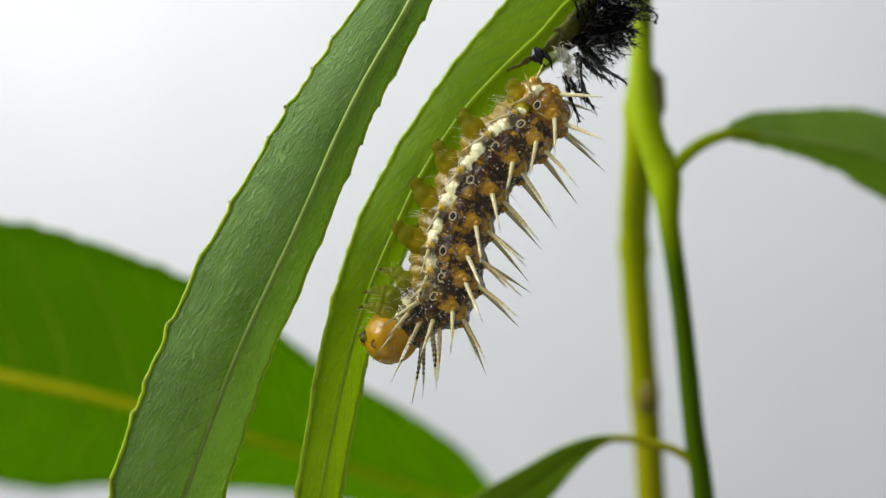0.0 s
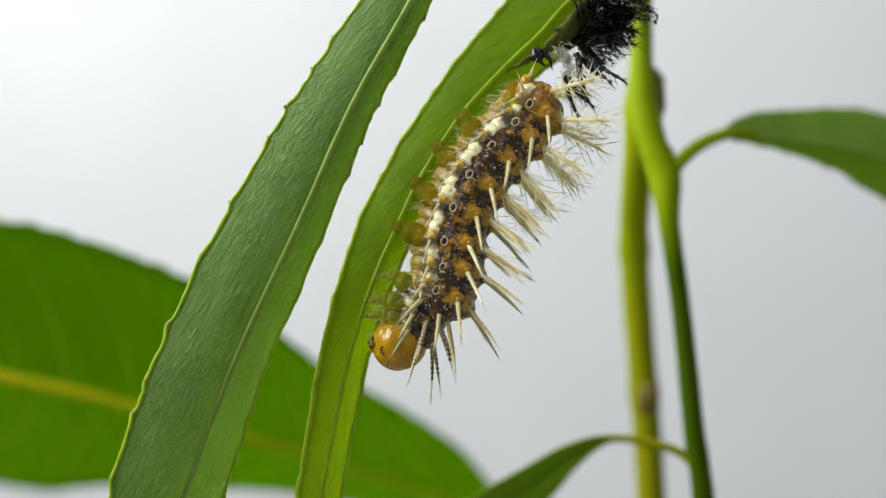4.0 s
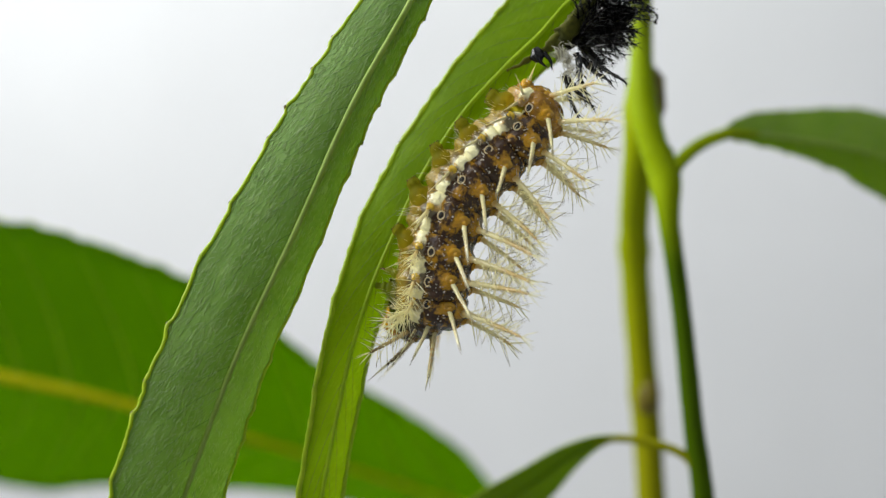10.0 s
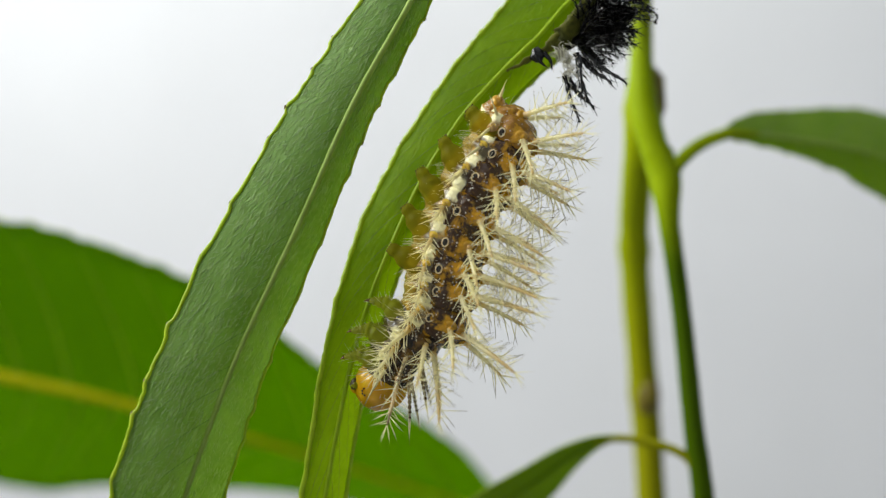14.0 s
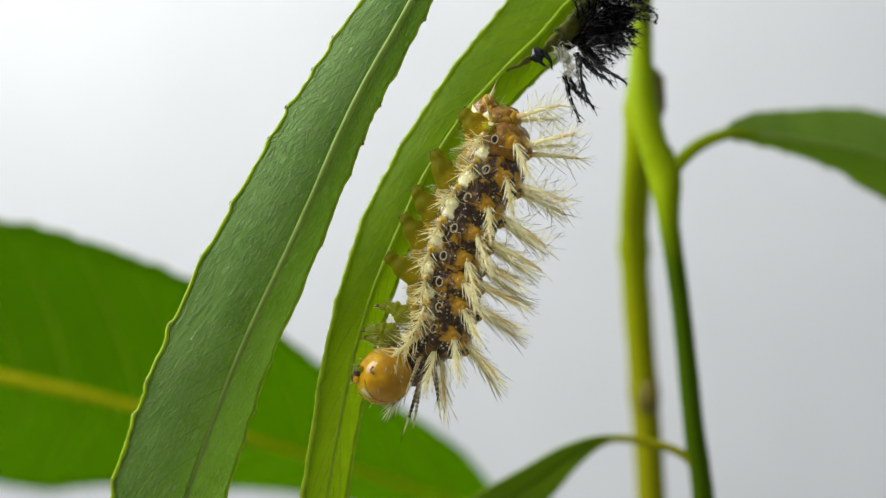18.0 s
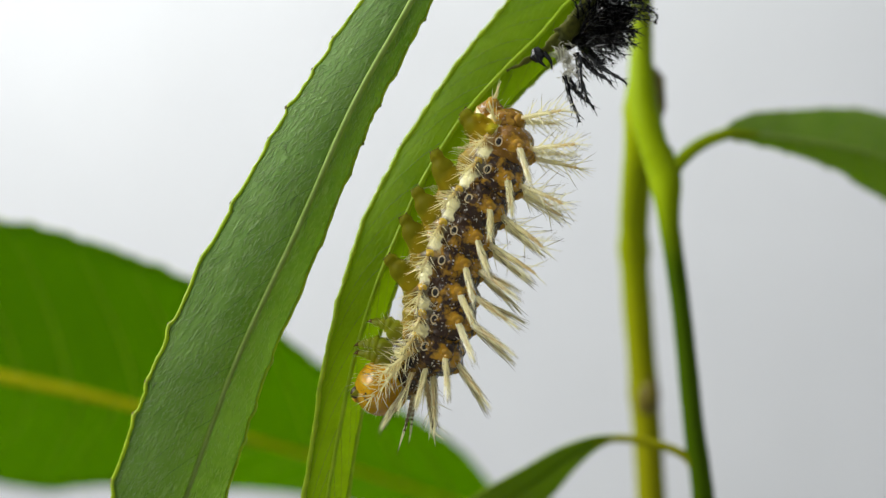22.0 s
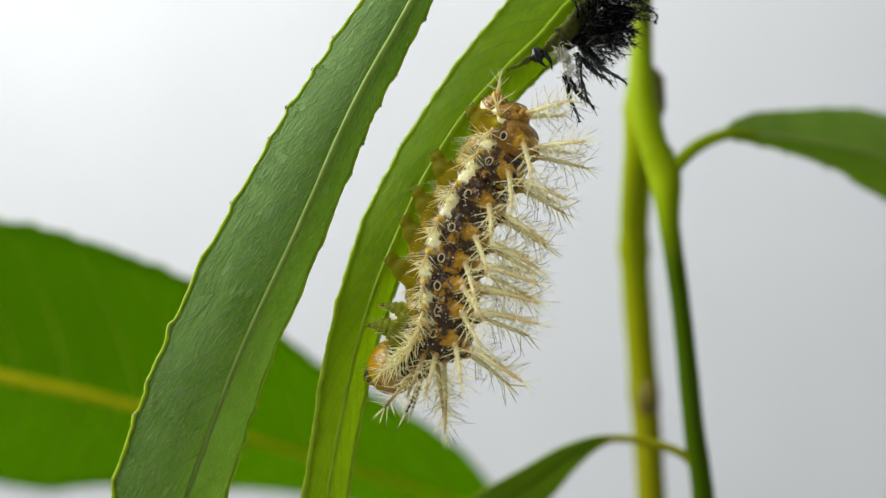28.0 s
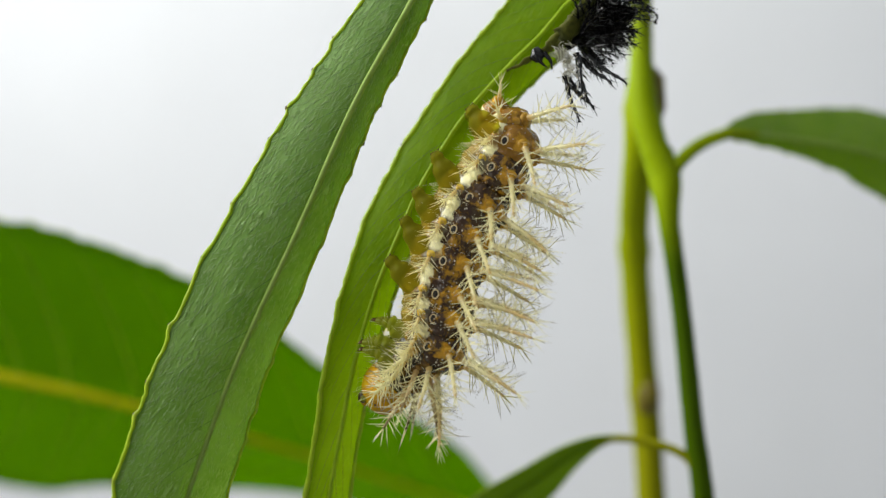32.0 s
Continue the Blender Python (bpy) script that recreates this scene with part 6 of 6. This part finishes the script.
    for leg, y in ((prolegs["a6_near"], -1.7), (prolegs["a6_far"], 2.0)):
        walk(leg, [(t, part_pose(x, y, z, lean)) for t, x, z, lean in (
            (0, 1.92, 15.06, 139.6), (1, 1.92, 15.04, 142.3), (6, 1.92, 14.96, 141.9), (6.5, 1.92, 14.95, 139.4), (7.5, 1.92, 14.94, 142.7),
            (8, 1.77, 14.56, 138.1), (8.5, 1.61, 14.19, 138.2), (9.5, 1.65, 14.15, 131.4), (10, 1.67, 14.13, 138.0), (11, 1.71, 14.09, 133.0),
            (11.5, 1.74, 14.07, 133.9), (12, 2.00, 13.45, 133.3), (12.2, 2.11, 13.20, 138.4), (12.5, 2.11, 13.11, 146.7), (12.6, 2.11, 13.08, 152.1),
            (13, 0.66, 12.58, 151.0), (13.2, -0.06, 12.33, 143.3), (14.5, -0.12, 12.08, 147.7), (16.5, -0.99, 10.85, 148.2), (18.5, -0.98, 10.81, 151.8),
            (31, -0.93, 10.61, 147.5), (32, -0.93, 10.60, 148.2))])
    for leg, y in ((prolegs["a5_near"], -1.7), (prolegs["a5_far"], 2.0)):
        walk(leg, [(t, part_pose(x, y, z, lean)) for t, x, z, lean in (
            (0, -0.87, 11.71, 142.7), (2.6, -0.91, 11.65, 143.8), (3, -0.91, 11.64, 138.7), (6, -0.96, 11.57, 135.8), (7, -0.98, 11.55, 139.2),
            (8, -0.99, 11.53, 137.6), (8.5, -0.68, 11.31, 142.1), (9, -0.37, 11.09, 143.8), (10, -0.99, 11.53, 149.1), (11, -1.04, 11.50, 139.4),
            (12.5, -1.11, 11.47, 147.2), (12.6, -1.12, 11.46, 150.8), (13, -2.07, 9.73, 147.6), (13.2, -2.54, 8.86, 141.1), (13.5, -2.56, 8.82, 145.9),
            (14.5, -2.60, 8.68, 142.7), (16.5, -3.10, 6.69, 139.2), (18, -3.09, 6.68, 141.1), (19, -3.09, 6.67, 143.6), (22, -3.08, 6.65, 142.5),
            (23, -3.07, 6.64, 138.5), (25.5, -3.06, 6.62, 138.1), (27.5, -3.05, 6.60, 142.2), (32, -3.04, 6.57, 142.2))])
    for leg, y in ((prolegs["a4_near"], -1.7), (prolegs["a4_far"], 2.0)):
        walk(leg, [(t, part_pose(x, y, z, lean)) for t, x, z, lean in (
            (0, -3.35, 7.62, 137.5), (1, -3.36, 7.63, 140.0), (2.6, -3.38, 7.65, 139.9), (3, -3.39, 7.65, 131.1), (6, -3.44, 7.68, 128.1),
            (6.5, -3.44, 7.69, 133.1), (7.5, -3.46, 7.70, 135.1), (8, -3.46, 7.70, 133.3), (8.5, -3.47, 7.71, 134.9), (9, -3.48, 7.71, 131.9),
            (9.5, -3.49, 7.72, 136.1), (10, -3.49, 7.72, 148.2), (11, -3.51, 7.73, 137.6), (11.5, -3.52, 7.74, 137.4), (12.5, -3.53, 7.75, 143.0),
            (12.6, -3.53, 7.75, 145.3), (13, -4.07, 5.85, 138.8), (13.2, -4.34, 4.90, 133.4), (13.5, -4.30, 4.85, 139.7), (14, -4.22, 4.78, 137.4),
            (14.5, -4.15, 4.71, 137.8), (16.5, -4.40, 3.78, 138.2), (18.5, -4.39, 3.74, 142.9), (19, -4.39, 3.73, 145.1), (22, -4.38, 3.67, 145.0),
            (23, -4.37, 3.65, 138.3), (25.5, -4.36, 3.60, 137.5), (27.5, -4.36, 3.56, 143.5), (30.5, -4.34, 3.50, 142.3), (32, -4.34, 3.47, 143.6))])
    for leg, y in ((prolegs["a3_near"], -1.7), (prolegs["a3_far"], 2.0)):
        walk(leg, [(t, part_pose(x, y, z, lean)) for t, x, z, lean in (
            (0, -5.45, 2.79, 122.5), (0.5, -5.44, 2.78, 128.3), (1, -5.43, 2.76, 129.9), (2.6, -5.40, 2.72, 129.8), (3, -5.39, 2.71, 114.0),
            (3.5, -5.38, 2.70, 111.1), (6, -5.34, 2.64, 106.6), (6.5, -5.33, 2.63, 113.9), (7.5, -5.31, 2.60, 118.8), (8, -5.30, 2.59, 117.0),
            (8.5, -5.29, 2.58, 118.3), (9, -5.28, 2.57, 110.7), (9.5, -5.27, 2.56, 111.5), (10, -5.26, 2.54, 132.2), (11, -5.24, 2.52, 122.2),
            (12, -5.22, 2.49, 123.2), (12.6, -5.21, 2.48, 127.8), (13.2, -4.83, 0.81, 125.3), (13.5, -5.58, 0.43, 121.4), (13.6, -5.83, 0.31, 118.4),
            (14.5, -5.95, 0.19, 116.3), (16.5, -6.20, -0.68, 116.3), (18, -6.19, -0.71, 119.8), (18.5, -6.18, -0.71, 127.0), (19, -6.18, -0.72, 129.4),
            (22, -6.15, -0.77, 131.2), (23, -6.15, -0.79, 119.8), (25.5, -6.13, -0.83, 114.9), (27.5, -6.11, -0.86, 123.0), (30.5, -6.09, -0.91, 125.6),
            (31, -6.08, -0.91, 129.3), (32, -6.07, -0.93, 131.6))])
    for leg, y in ((prolegs["a10_near"], -1.7), (prolegs["a10_far"], 2.0)):
        walk(leg, [(t, part_pose(x, y, z, lean)) for t, x, z, lean in (
            (0, 7.50, 18.47, 155.3), (0.5, 7.50, 18.44, 158.9), (2.6, 7.50, 18.33, 159.0), (3, 7.50, 18.31, 168.9), (6, 7.50, 18.16, 167.9),
            (6.5, 7.19, 17.94, 162.2), (7, 6.88, 17.72, 166.3), (7.6, 4.96, 17.04, 131.8), (8, 4.96, 17.04, 133.6), (9, 4.96, 17.04, 117.5),
            (9.5, 4.96, 17.04, 116.0), (10, 4.96, 17.04, 120.6), (10.5, 5.61, 17.04, 126.4), (11, 6.26, 17.04, 139.4), (11.5, 6.07, 16.89, 137.7),
            (11.8, 5.95, 16.79, 142.7), (12, 5.35, 16.62, 135.8), (12.5, 3.84, 16.17, 140.2), (13, 3.90, 16.14, 134.4), (13.5, 3.97, 16.11, 135.7),
            (14, 2.82, 15.36, 134.3), (14.2, 2.35, 15.06, 127.7), (14.5, 2.31, 15.08, 134.8), (16.5, 1.98, 15.18, 134.0), (18, 2.02, 15.14, 133.0),
            (19, 2.05, 15.11, 127.8), (22, 2.13, 15.03, 130.4), (23, 2.16, 15.00, 140.1), (25.5, 2.23, 14.94, 142.1), (27.5, 2.85, 15.55, 132.9),
            (30.5, 2.85, 15.55, 133.1), (31, 2.85, 15.55, 136.8), (32, 2.85, 15.55, 137.6))])
    for ob, place, ((w0, _, s0), (w1, _, s1)), opens, stays, sunk in spines_out:
        walk(ob, [(t, aim(place - w0 * (sunk * (1 - share)), w0.lerp(w1, share), s0 + (s1 - s0) * share)) for t, share in open_times(opens, stays)])
    for ob, (foot, foot_open), w0, shut, spread, opens, moving, stays, sunk in bristles:
        if not moving:
            ob.matrix_basis = aim(foot_open, spread)
            continue
        walk(ob, [(t, aim(foot.lerp(foot_open, share) - w0 * (sunk * (1 - share)), shut.lerp(spread, share))) for t, share in open_times(opens, stays)])
    for blade, turns in ((leaf_host, ((0, 0), (1, 0.2), (2.6, 0.24), (3.2, 0.08), (8.5, 0.12), (10.5, 0.18), (12.5, 0.3), (14, 0.5), (18, 0.6), (20, 0.72), (22, 0.74), (23, 0.6), (25.5, 0.62), (28, 0.72), (30.5, 0.8), (32, 0.9))),
                         (leaf_glaucous, ((0, 0), (14, 0.05), (16.5, 0.12), (25, 0.16), (32, 0.22)))):
        here = blade.location.copy()
        walk(blade, [(t, Matrix.Translation(here) @ pose(0, 0, 0, 0, -a, 0)) for t, a in turns])


motions()
